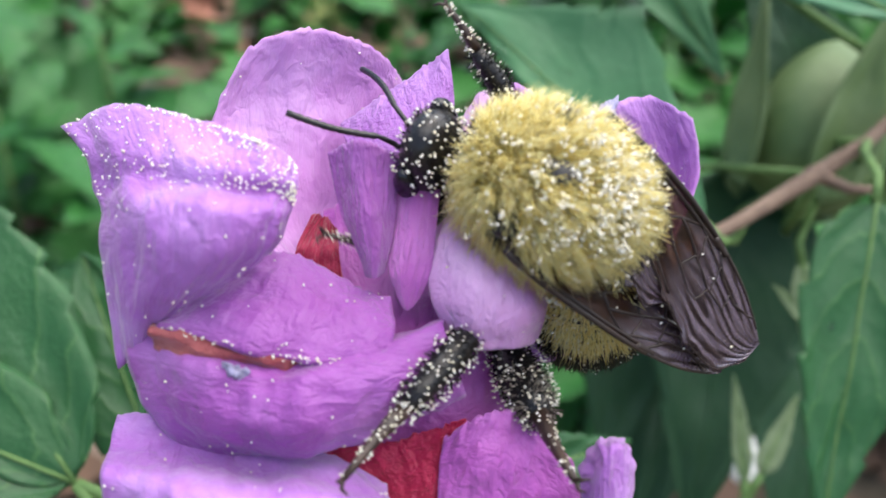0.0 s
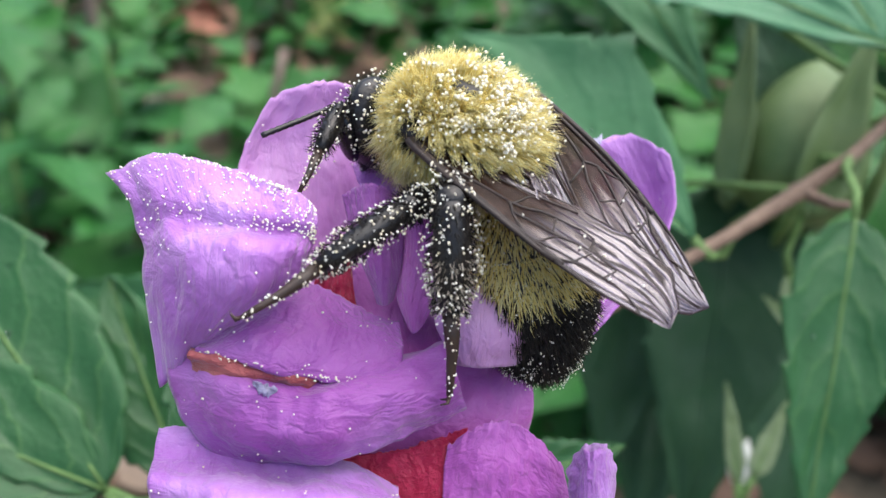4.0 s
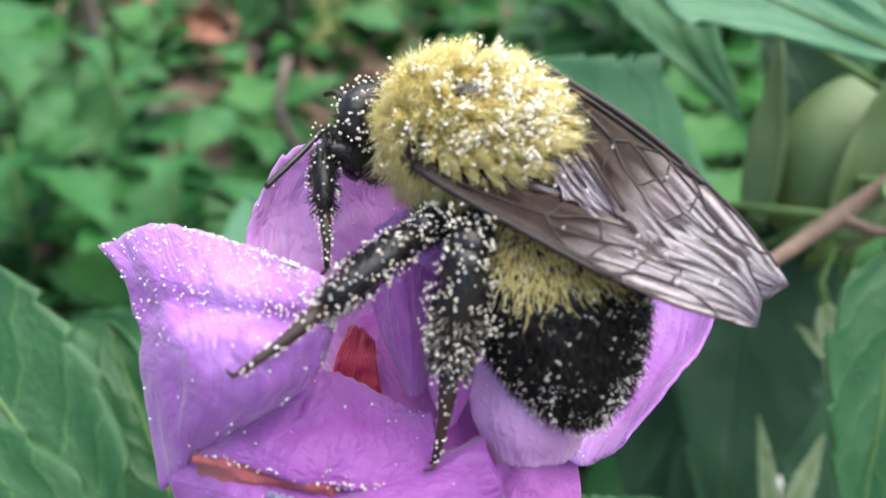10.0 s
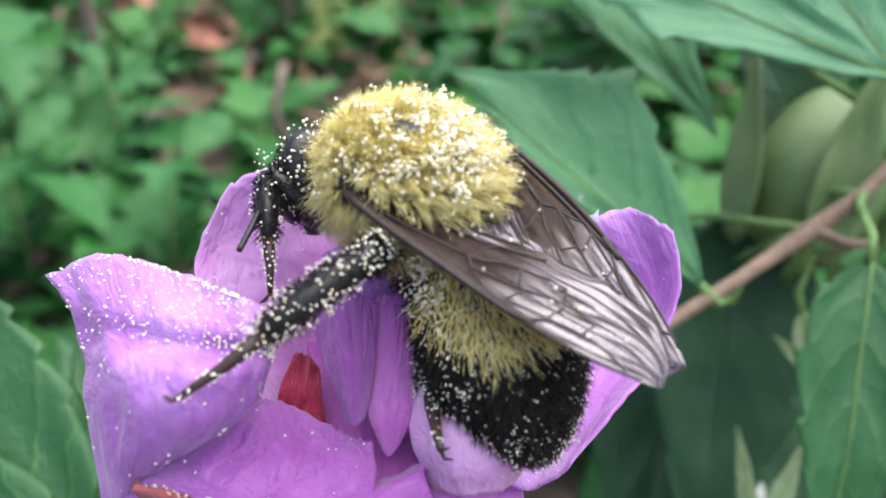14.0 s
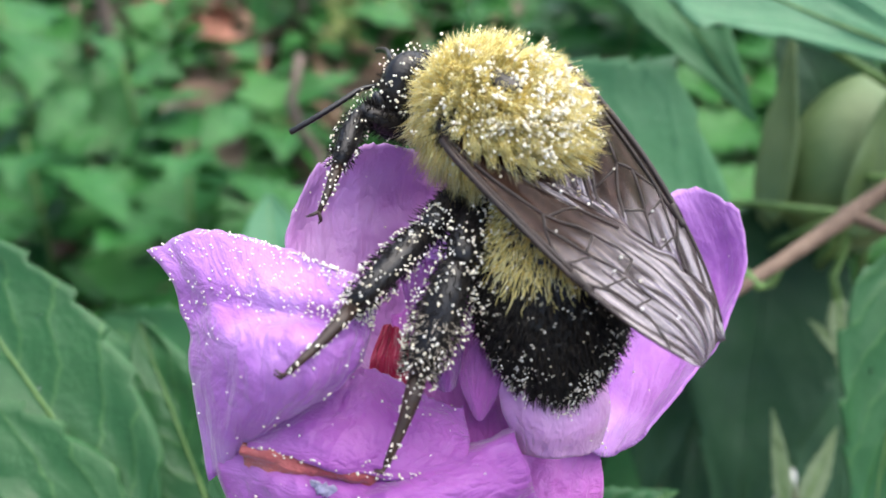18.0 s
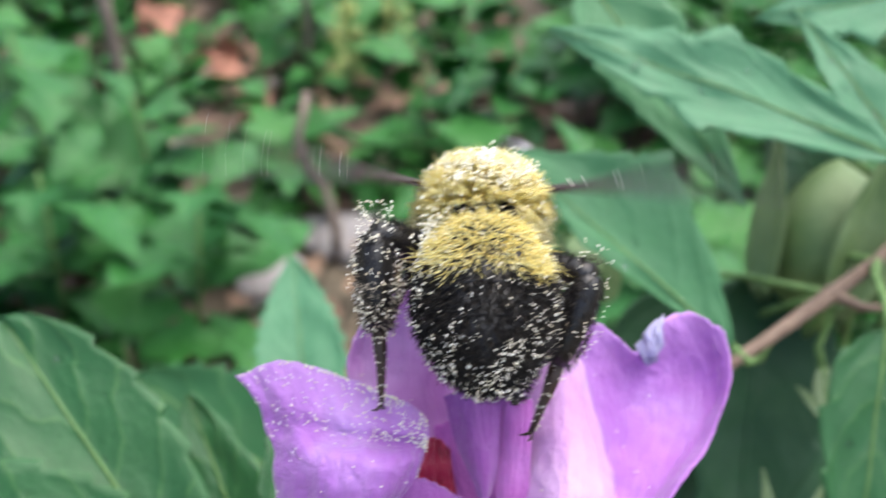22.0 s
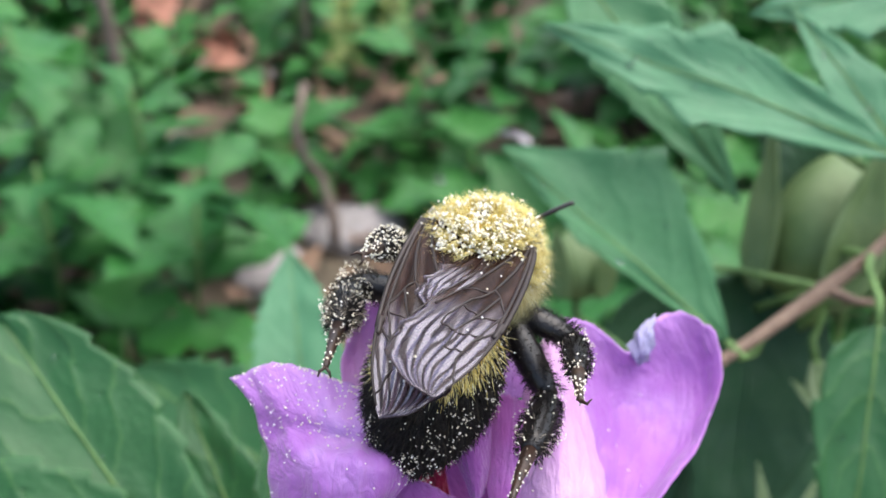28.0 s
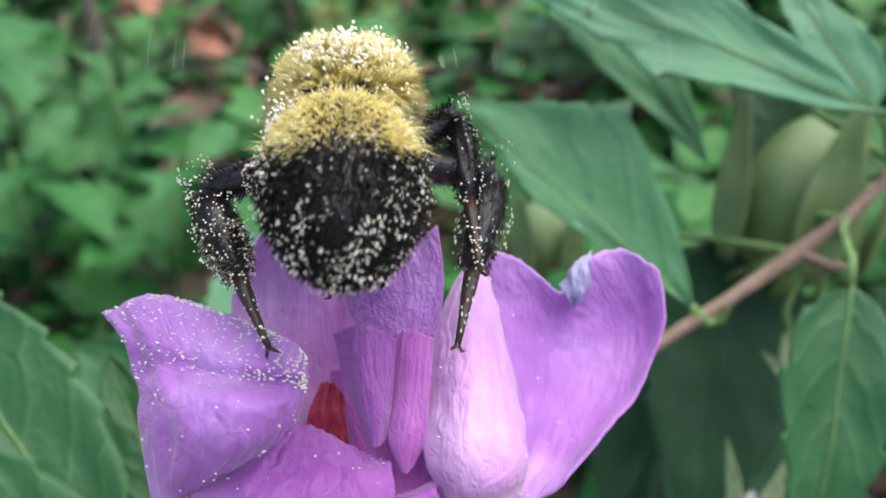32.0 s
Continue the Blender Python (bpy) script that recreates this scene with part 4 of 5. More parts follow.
    petal("under_left", [
        [(-14.9, 51.5, -13.9), (-11.7, 51.5, -13.8), (-8.3, 50.5, -14.7), (-4.9, 50, -15), (-0.5, 49, -16.7)],
        [(-14.7, 50, -15.3), (-11.6, 50, -15.3), (-8.1, 48.5, -16.1), (-4.7, 47.5, -15.9), (-0.2, 47, -17.1)],
        [(-14.1, 47, -16.1), (-10.9, 45.5, -16.2), (-7.1, 44.5, -16.5), (-3.8, 44.5, -16.7), (-0.1, 45.5, -17.5)],
        [(-13.8, 48, -19), (-10.5, 46, -19.2), (-7.2, 45, -19.4), (-4, 45.5, -19.5), (-0.2, 47, -19.9)]], PETAL)
    petal("under_mid", [
        [(2.3, 50.2, -14.5), (4.6, 50, -13.1), (6.7, 50.5, -13.4), (9.1, 51, -15.7)],
        [(2.1, 50.4, -16.4), (4.6, 49.6, -15.9), (6.7, 50, -16.3), (9.6, 51, -18)],
        [(2.2, 50.6, -19.9), (4.7, 50, -19.6), (6.8, 50, -19.6), (9.2, 51, -20.2)]], PETAL_DEEP)
    petal("under_red", [
        [(-4.9, 51, -15.4), (-1, 51, -15), (3.5, 51, -13.6)],
        [(-4, 50.7, -17.2), (-0.3, 50.7, -17), (3.5, 50.7, -15.8)],
        [(-2.8, 50.8, -19), (-0, 50.8, -19), (3.6, 50.8, -18.7)]], PETAL_RED)
    petal("under_curl", [
        [(9.5, 50, -18.1), (9.3, 49, -16), (10.1, 48.5, -14.1), (11.3, 49, -14.3), (11.9, 50, -15.3)],
        [(9.7, 49, -18.1), (9.6, 47.5, -15.9), (10.2, 47, -14.6), (11.1, 47.5, -14.7), (11.9, 49, -16)],
        [(10.2, 49, -19.9), (10.1, 48, -18.7), (10.5, 47.5, -17.9), (11.3, 48, -18.1), (11.7, 49, -19)]], PETAL)

    # calyx, sepals and stalk
    part("calyx", blob("calyx", 5.5, 6.5, 5.0, SEPAL, lambda d: (1, 1, 1 + 0.2 * d[2]), 24, 16, (0, 0, 4.5)), ob, "green cup under the petals")
    for i in range(5):
        sp = part("sepal", leaf_mesh("sepal", 0.014, 0.008, SEPAL, 4, 0, 0.1, 0.4, i, 18, 4, tooth=0.05), ob, "pointed dark green sepal")
        sp.matrix_basis = pose(0, 0.001, 0.001, 0, 0, 72 * i + 20) @ pose(0.005, 0, 0, 0, 25, 0)
    inv = ob.matrix_basis.inverted()
    st = [(0, 56, -26), (-1, 62, -34), (-3, 80, -38), (-5, 104, -30)]
    part("stalk", tube("stalk", [inv @ mm(*p) for p in st], [0.0022, 0.0016, 0.0014, 0.0014], STALK, 10), ob)
    # pollen fallen on the petals
    rng = np.random.default_rng(4)
    places, radii = [], []
    for name, count, top in (("left", 620, 0.42), ("left_low", 60, 1.0), ("tongue", 40, 1.0), ("right", 22, 1.0), ("bulb", 10, 1.0), ("lower", 34, 1.0), ("under_left", 22, 1.0), ("tongue_rim", 60, 1.0), ("back", 24, 0.5)):
        pts = sheets[{"left_low": "left", "tongue_rim": "tongue"}.get(name, name)]
        for _ in range(count):
            i, j = int(rng.random() ** (2.2 if name == "left" else 1.0) * top * (pts.shape[0] - 1)), int(rng.random() ** (0.6 if name == "left" else 1.0) * (pts.shape[1] - 1))
            if name == "left" and rng.random() < 0.22:
                i = 0
            if name == "tongue_rim":
                i = 35 + int(rng.random() * 5)
            a, b, c = pts[i, j], pts[i + 1, j], pts[i, j + 1]
            nn = np.cross(b - a, c - a)
            nn /= np.linalg.norm(nn) + 1e-9
            if nn[1] > 0:
                nn = -nn
            f, g = rng.random(2)
            places.append(a + (b - a) * f + (c - a) * g + nn * 0.16)
            radii.append(rng.uniform(0.045, 0.085))
    ob2 = part("pollen", grains("pollen", places, radii), ob, "scattered cream pollen grains")
    ob2["kind"] = "stuff"
    return tagged(ob, "withering violet hibiscus flower, petals curled and dusted with pollen", "flower")


# ---- the bee ----
LEG = {"fore": (3.8, 6.6), "mid": (4.9, 10.6), "hind": (6.4, 10.8)}
COXA = {"fore": (4.0, 1.7, -3.4), "mid": (-0.9, 2.5, -3.2), "hind": (-1.6, 2.4, -3.4)}
REST = {"fore": (3.6, 1.6, -12.0), "mid": (0.2, 2.0, -16.5), "hind": (-4.0, 2.0, -17.0)}
WAIST = (-3.7, 0.0, -1.7)
WING_ROOT = (0.2, 4.2, 1.6)


def ball_points(n, rng, radii, keep=None):
    out = []
    while len(out) < n:
        d = rng.normal(size=3)
        d /= np.linalg.norm(d)
        if keep is None or keep(d):
            out.append(d)
    d = np.array(out)
    return d * np.array(radii), d


def bee():
    rng = np.random.default_rng(8)
    ob = new("bumblebee")
    parts = {}
    # thorax with its fur
    R = (4.5, 3.45, 2.95)
    mid = np.array((-0.6, 0, 0))
    th = part("thorax", blob("thorax", *R, TAN_SKIN, lambda v: (1, 1 - 0.3 * max(0, -v[0]) ** 2, 1 - 0.22 * max(0, -v[0]) ** 2), 32, 20, mid), ob, "thorax covered in yellow fur")
    roots, d = ball_points(25000, rng, R, lambda v: v[0] < 0.92)
    rear = np.clip(-d[:, :1], 0, 1) ** 2
    roots = roots * np.concatenate([np.ones_like(rear), 1 - 0.3 * rear, 1 - 0.22 * rear], 1) + mid
    bare = (np.hypot(roots[:, 0] - 0.6, roots[:, 2] - 1.1) > 0.85) | (rng.random(len(d)) < 0.12)
    dark = ~bare & (np.abs(d[:, 1]) > 0.5)
    part("joint_fur", hairs("joint_fur", roots[dark], d[dark] + np.array((-0.6, 0, 0.2)) + rng.normal(size=(dark.sum(), 3)) * 0.3, rng.uniform(0.6, 1.2, dark.sum()), 0.055, FUR_BLACK, rng.normal(size=(dark.sum(), 3)) * 0.1, rng), th, "dark fur round the wing base")
    roots, d = roots[bare], d[bare]
    # hair lies in tufts: each leans to the tip of its tuft
    seeds, sd = ball_points(620, rng, (5.7, 4.65, 4.15))
    seeds = seeds * (1 + 0.09 * rng.normal(size=(len(sd), 1))) + mid + np.array((-0.45, 0, 0.1))
    tip = roots + d * 0.9
    home = np.array([int(np.argmin(((seeds - p) ** 2).sum(1))) for p in tip])
    tuft = seeds[home] - (roots + (d * 0.9 + np.array((-0.5, 0, 0.1))) * 1.2)
    dirs = d * 0.8 + np.array((-0.62, 0, 0.06)) + tuft * 0.42 + rng.normal(size=d.shape) * 0.12
    low = d[:, 2] < -0.15
    spot = ((roots[:, 0] + 0.6) / 1.25) ** 2 + (roots[:, 1] / 0.9) ** 2 < 1
    ln = rng.uniform(0.9, 1.95, len(d)) * np.where(low, 1.2, 1.0) * np.where(spot & (d[:, 2] > 0), 0.35, 1.0)
    bend = np.array((-0.2, 0, -0.10)) + tuft * 0.16 + rng.normal(size=d.shape) * 0.07
    rump = (d[:, 0] < -0.78) & (d[:, 2] < 0.2) & (rng.random(len(d)) < 0.9)
    low &= ~rump
    top = ~low & ~rump
    part("rump_fur", hairs("rump_fur", roots[rump], dirs[rump], ln[rump] * 0.8, 0.055, FUR_BLACK, bend[rump], rng), th, "black fur at the hind end")
    part("fur", hairs("fur", roots[top], dirs[top], ln[top], 0.046, FUR_YELLOW, bend[top], rng), th, "dense yellow fur")
    part("side_fur", hairs("side_fur", roots[low], dirs[low], ln[low], 0.046, FUR_PALE, bend[low], rng), th, "pale straw-coloured fur")
    part("bald_spot", blob("bald_spot", 1.0, 0.65, 0.2, CUTICLE, None, 18, 10, (-0.6, 0, 3.05)), th, "small bare black spot")
    for s in (1, -1):
        part("wing_joint", blob("wing_joint", 0.85, 0.4, 0.5, CUTICLE, None, 18, 12, (0.6, s * 3.3, 1.15)), th, "shiny black wing joint")
    # pollen on the back: loose grains, and clumps that thicken towards the hind back
    roots, d = ball_points(420, rng, (5.45, 4.4, 3.95), lambda v: (v[2] > -0.1 or rng.random() < 0.3) and rng.random() < 0.75 - 0.35 * v[0])
    clear = np.hypot(roots[:, 0] - 1.2, roots[:, 2] - 1.1) > 1.0
    roots, d = roots[clear], d[clear]
    g = part("pollen", grains("pollen", mid + roots * (1 + 0.09 * rng.normal(size=(len(d), 1)).clip(-1, 1.4)), rng.uniform(0.055, 0.105, len(d))), th, "cream pollen grains caught in the fur")
    g["kind"] = "stuff"
    c = np.array((-2.0, 0.2, 3.7)) + rng.normal(size=(95, 3)) * np.array((1.7, 1.9, 0.6))
    c /= np.linalg.norm(c, axis=1, keepdims=True)
    c = c * np.array((5.35, 4.3, 3.85)) * (1 + 0.04 * rng.normal(size=(len(c), 1))) + mid
    c = np.concatenate([p + rng.normal(size=(rng.integers(3, 13), 3)) * 0.2 for p in c])
    g = part("pollen", grains("pollen", c, rng.uniform(0.06, 0.125, len(c))), th, "clumped cream pollen")
    g["kind"] = "stuff"

    # head
    hd = part("head", blob("head", 1.55, 2.3, 3.2, CUTICLE, lambda v: (1, 1 - 0.12 * (v[2] < 0) * -v[2], 1), 28, 20), ob, "black head")
    hd.matrix_basis = pose(0.0056, 0.0002, -0.0029, 0, 14, 0)
    parts["head"] = hd
    for s in (1, -1):
        part("eye", blob("eye", 0.75, 0.7, 1.75, EYE_BLACK, None, 24, 16, (0.35, s * 2.12, 0.25)), hd, "long glossy black compound eye")
        pts = [(0, 0, 0), (0.6, 0, 0.35), (1.2, 0, 0.55), (1.5, 0, 0.6)] + [(1.5 + 4.7 * f, s * 0.25 * math.sin(3.1 * f), 0.6 - 0.6 * f * f) for f in np.linspace(0.06, 1, 22)]
        rad = [0.15, 0.14, 0.14, 0.12] + [0.19 - 0.035 * (k % 2) for k in range(22)]
        an = part("antenna", tube("antenna", [tuple(c * 0.001 for c in p) for p in pts], [r * 0.001 for r in rad], CUTICLE, 8), hd, "black elbowed antenna")
        an.matrix_basis = pose(0.0014, s * 0.0006, 0.0009, 0, 20, s * 30)
        parts[("left" if s > 0 else "right") + "antenna"] = an
        part("mandible", tube("mandible", [(0.0008, s * 0.0008, -0.0024), (0.0013, s * 0.0006, -0.0033), (0.0012, s * 0.0001, -0.0039)], [0.0004, 0.0003, 0.0001], CUTICLE, 8), hd)
    roots, d = ball_points(1100, rng, (1.6, 2.1, 2.8), lambda v: v[0] < 0.75 and abs(v[1]) < 0.8)
    part("head_fur", hairs("head_fur", roots, d + rng.normal(size=d.shape) * 0.3, rng.uniform(0.3, 0.75, len(d)), 0.05, FUR_BLACK, rng.normal(size=d.shape) * 0.1, rng), hd, "short black fur")
    roots, d = ball_points(230, rng, (1.7, 2.4, 3.2), lambda v: v[2] > -0.6 and v[0] < 0.9)
    g = part("pollen", grains("pollen", roots * (1 + rng.random((len(d), 1)) * 0.15), rng.uniform(0.06, 0.11, len(d))), hd, "cream pollen grains")
    g["kind"] = "stuff"

    # abdomen: origin at the waist, pointing along -x
    ab = part("abdomen", blob("abdomen", 6.1, 4.0, 3.6, CUTICLE, lambda v: (1 + 0.015 * math.cos(9 * v[0] * 2), 1 - 0.22 * max(0, -v[0]) ** 2, 1 - 0.2 * max(0, -v[0]) ** 2), 36, 30, (-6.3, 0, 0)), ob, "black abdomen with a yellow front")
    parts["abdomen"] = ab
    ctr = np.array((-6.3, 0, 0))
    shape = np.array((6.1, 4.0, 3.6))
    roots, d = ball_points(12500, rng, shape)
    tape = 1 - 0.22 * np.clip(-d[:, :1], 0, 1) ** 2
    roots = roots * np.concatenate([np.ones_like(tape), tape, tape], 1) + ctr
    yel = (roots[:, 0] > -4.0 - 3.0 * np.clip((roots[:, 2] - 0.4) / 2.4, 0, 1) + 0.45 * rng.normal(size=len(roots))) & (roots[:, 2] > 0.5 + 0.45 * rng.normal(size=len(roots)))
    dirs = d * 0.6 + np.array((-0.75, 0, 0)) + rng.normal(size=d.shape) * 0.16
    ln = np.where(yel, rng.uniform(1.2, 2.1, len(d)) * np.where(d[:, 2] > 0.2, 0.55, 1.0), rng.uniform(0.6, 1.25, len(d)))
    bend = rng.normal(size=d.shape) * 0.08
    part("yellow_band", hairs("yellow_band", roots[yel], dirs[yel], ln[yel], 0.075, FUR_YELLOW, bend[yel], rng), ab, "long yellow fur band")
    bl = ~yel
    part("black_fur", hairs("black_fur", roots[bl], dirs[bl], ln[bl], 0.075, FUR_BLACK, bend[bl], rng), ab, "short black fur")
    for i in range(5):
        x = -4.2 - 1.9 * i
        rad = math.sqrt(max(0.05, 1 - ((x + 6.3) / 6.1) ** 2))
        rim = [(x * 0.001, 0.00405 * rad * math.cos(a) * (1 - 0.02 * i), 0.00365 * rad * math.sin(a) * (1 - 0.02 * i)) for a in np.linspace(-0.3, math.pi + 0.3, 24)]
        part("segment_rim", tube("segment_rim", rim, [0.00013] * 24, CUTICLE, 6), ab, "shiny black segment edge")
    roots, d = ball_points(3400, rng, shape * 1.07, lambda v: v[0] < 0.75)
    patch = np.sin(roots @ np.array((0.9, 1.7, 0.6)) + 1.0) + np.sin(roots @ np.array((-0.7, 0.8, 1.9)) * 1.3)
    keep = rng.random(len(d)) < np.where(d[:, 0] < -0.1, 0.9, 0.26) * np.where((d[:, 2] > 0.6) & (np.abs(d[:, 1]) < 0.5) & (d[:, 0] > -0.7), 0.4, 1.0) * np.clip(0.65 + 0.35 * patch, 0.15, 1.0)
    p = roots[keep] * (1 + rng.random((keep.sum(), 1)) * 0.12)
    p[:, 1:] *= 1 - 0.2 * np.clip(-d[keep][:, :1], 0, 1) ** 2
    p = np.concatenate([p] + [p[rng.integers(0, len(p), 600)] + rng.normal(size=(600, 3)) * 0.12])
    g = part("pollen", grains("pollen", p + ctr, rng.uniform(0.03, 0.072, len(p))), ab, "cream pollen grains in the fur")
    g["kind"] = "stuff"
    # cream clumps where the yellow band meets the waist
    c = np.array((-2.9, 3.3, 0.6)) + rng.normal(size=(300, 3)) * np.array((1.2, 0.45, 0.9))
    g = part("pollen", grains("pollen", c, rng.uniform(0.06, 0.12, len(c))), ab, "clumped cream pollen")
    g["kind"] = "stuff"
    c = np.array((-12.2, 0, -0.3)) + rng.normal(size=(70, 3)) * np.array((0.35, 0.9, 0.6))
    g = part("pollen", grains("pollen", c, rng.uniform(0.08, 0.14, len(c))), ab, "cream pollen on the tail")
    g["kind"] = "stuff"

    # legs: femur as the part, shin and foot under it
    for side, s in (("left", 1), ("right", -1)):
        for kind in ("fore", "mid", "hind"):
            a, b = LEG[kind]
            thick = {"fore": 0.75, "mid": 0.95, "hind": 1.1}[kind]
            fe = part(kind + "_leg", tube("leg", [(0, 0, 0), (0.0012, 0, 0), (a * 0.0005, 0, 0), (a * 0.00085, 0, 0), (a * 0.001, 0, 0)], [0.0005 * thick, 0.0009 * thick, 0.0010 * thick, 0.0008 * thick, 0.0006 * thick], CUTICLE, 12), ob, "black hairy leg dusted with pollen")
            fe.matrix_basis = pose(*(v * 0.001 * (s if i == 1 else 1) for i, v in enumerate(COXA[kind])))
            n = 620
            x = rng.uniform(0.3, a, n)
            an = rng.uniform(0, 6.283, n)
            dd = np.stack([0.5 * np.ones(n), np.cos(an), np.sin(an)], 1)
            part("leg_fur", hairs("leg_fur", np.stack([x, np.cos(an) * 0.75 * thick, np.sin(an) * 0.75 * thick], 1), dd, rng.uniform(0.35, 0.8, n), 0.06, FUR_BLACK, rng.normal(size=(n, 3)) * 0.1, rng), fe)
            # shin: broad and tapering, then the foot
            t = b * 0.56
            w = thick * (1.15 if kind == "hind" else 0.95)
            ti = part("shin", tube("shin", [(0, 0, 0), (0.0006, 0, 0), (t * 0.0004, 0, 0), (t * 0.0008, 0, 0), (t * 0.001, 0, 0)], [0.00045 * w, 0.0007 * w, 0.0009 * w, 0.00072 * w, 0.00048 * w], CUTICLE, 12), ob, "broad hairy shin dusted with pollen")
            n = 900 if kind != "fore" else 420
            x = rng.uniform(0.1, t * 1.02, n)
            an = rng.uniform(0, 6.283, n)
            rr = 0.5 + 0.4 * np.sin(math.pi * np.clip(x / t, 0.02, 0.98)) ** 0.7
            dd = np.stack([0.75 * np.ones(n), np.cos(an), np.sin(an)], 1) + rng.normal(size=(n, 3)) * 0.2
            hv = hairs("shin_fur", np.stack([x, np.cos(an) * rr * w, np.sin(an) * rr * w], 1), dd, rng.uniform(0.25, 0.6, n), 0.055, FUR_BLACK, rng.normal(size=(n, 3)) * 0.1, rng)
            foot = [(t * 0.97, 0, 0), (t + 0.3 * (b - t), 0, 0.1), (t + 0.5 * (b - t), 0, 0.12), (t + 0.75 * (b - t), 0, 0.06), (b, 0, 0)]
            fm = tube("foot", [tuple(c * 0.001 for c in p) for p in foot], [0.00046 * thick, 0.0004 * thick, 0.0003 * thick, 0.00023 * thick, 0.00017 * thick], TARSUS, 10)
            hook = [tube("foot", [(b * 0.001, 0, 0), ((b + 0.35) * 0.001, q * 0.0003, -0.0001), ((b + 0.4) * 0.001, q * 0.0004, -0.0005)], [0.00012, 0.0001, 0.00004], TARSUS, 6) for q in (1, -1)]
            np_ = (90 if kind == "fore" else 430) if s > 0 else 110
            x = rng.uniform(-0.3 * a, t * 1.1, np_)
            an = rng.uniform(0, 6.283, np_)
            rr = (0.62 + 0.55 * np.sin(math.pi * np.clip(x / t, 0.05, 0.98)) ** 0.7) * w * rng.uniform(0.95, 1.25, np_)
            gm = grains("shin", np.stack([x, np.cos(an) * rr, np.sin(an) * rr], 1), rng.uniform(0.045, 0.085, np_))
            xf = rng.uniform(t, b, 60)
            af = rng.uniform(0, 6.283, 60)
            rf = 0.5 - 0.3 * (xf - t) / (b - t)
            gf = grains("foot", np.stack([xf, np.cos(af) * rf, np.sin(af) * rf + 0.08], 1), rng.uniform(0.05, 0.085, 60))
            part("shin_fur", hv, ti)["kind"] = "stuff"
            if kind == "hind":
                n = 420 if s > 0 else 60
                x = rng.uniform(0.5 * t, t * 1.0, n)
                an = rng.uniform(0, 6.283, n)
                rr = 0.55 + 0.4 * np.sin(math.pi * np.clip(x / t, 0.02, 0.98))
                dd = np.stack([0.5 * np.ones(n), np.cos(an), np.sin(an)], 1) + rng.normal(size=(n, 3)) * 0.25
                br = hairs("pollen_brush", np.stack([x, np.cos(an) * rr * w, np.sin(an) * rr * w], 1), dd, rng.uniform(0.3, 0.65, n), 0.06, FUR_DUSTY, rng.normal(size=(n, 3)) * 0.15, rng)
                part("pollen_brush", br, ti, "pale pollen-clogged hair fringe")["kind"] = "stuff"
            part("pollen", gm, ti, "cream pollen grains")["kind"] = "stuff"
            fo = bmesh.new()
            for e in (fm, *hook):
                fo.from_mesh(e)
            fo.to_mesh(fm)
            fo.free()
            part("foot", fm, ti, "thin brown hooked foot")
            part("foot_pollen", gf, ti)["kind"] = "stuff"
            parts[side + kind], parts[side + kind + "shin"] = fe, ti

    # wings: x to the tip, trailing edge towards +y on the left wing
    for side, s in (("left", 1), ("right", -1)):
        fw = part("forewing", wing_sheet("forewing", 17.0, 4.8, s, True), ob, "smoky brown translucent forewing")
        fw.matrix_basis = pose(WING_ROOT[0] * 0.001, s * WING_ROOT[1] * 0.001, WING_ROOT[2] * 0.001)
        for me in wing_veins(17.0, 4.8, s):
            part("wing_vein", me, fw, "dark brown wing vein")
        hw = part("hindwing", wing_sheet("hindwing", 10.6, 3.0, s, False), fw, "smaller translucent hindwing")
        hw.matrix_basis = pose(-0.0004, s * 0.0016, -0.00025, 0, 0, s * 4)
        n = 9
        x = rng.uniform(1.5, 15, n)
        g = part("pollen", grains("pollen", np.stack([x, s * rng.uniform(0.4, 3.2, n), np.full(n, 0.35)], 1), rng.uniform(0.06, 0.10, n)), fw, "a few pollen grains")
        g["kind"] = "stuff"
        parts[side + "wing"] = fw
    tagged(ob, "yellow and black bumblebee dusted with pale pollen", "bumblebee")
    return ob, parts


def wing_rim(W, fore):
    """Leading and trailing distance from the wing's axis at s in 0..1."""
    def lead(s):
        return -W * (0.16 if fore else 0.1) * math.sin(math.pi * s) ** 0.7 + 0.2 * W * s ** 5

    def trail(s):
        k = min(1, s / 0.78)
        grow = 0.30 + 0.65 * k * k * (3 - 2 * k)
        return 0.2 * W * s ** 5 + W * (grow - 0.2 * s ** 5) * math.sqrt(max(0.0, 1 - max(0.0, (s - 0.80) / 0.20) ** 2.3))
    return lead, trail


def wing_place(L, W, fore, f, g):
    """A place on the membrane: f along the wing, g from the leading to the trailing edge; pleats rise towards the tip."""
    lead, trail = wing_rim(W, fore)
    y = lead(f) * (1 - g) + trail(f) * g
    tip = max(0.0, min(1.0, (f - 0.42) / 0.2))
    drift = 1.6 * noise.noise(Vector((f * 3.0, g * 1.5, 4.0 if fore else 9.0)))
    z = 0.05 * math.sin(g * 47 + drift * 3) * tip * min(1, 4 * g) + 0.09 * math.sin(g * 17 + f * 5) * (1 - tip) * min(1, 2.5 * f) + 0.35 * math.sin(f * math.pi) * (1 - g)
    return L * f, y, z


def wing_sheet(name, L, W, s, fore):
    n, m = 60, 66
    pts = np.zeros((n, m, 3))
    for i in range(n):
        f = i / (n - 1)
        for j in range(m):
            g = j / (m - 1)
            x, y, z = wing_place(L, W, fore, f, g)
            notch = (0.16 * math.sin(f * 38) + 0.10 * math.sin(f * 71 + 1)) * g ** 8 * (f > 0.4)
            pts[i, j] = (x, s * (y + notch), z)
    return sheet(name, pts, WING, 0.03)


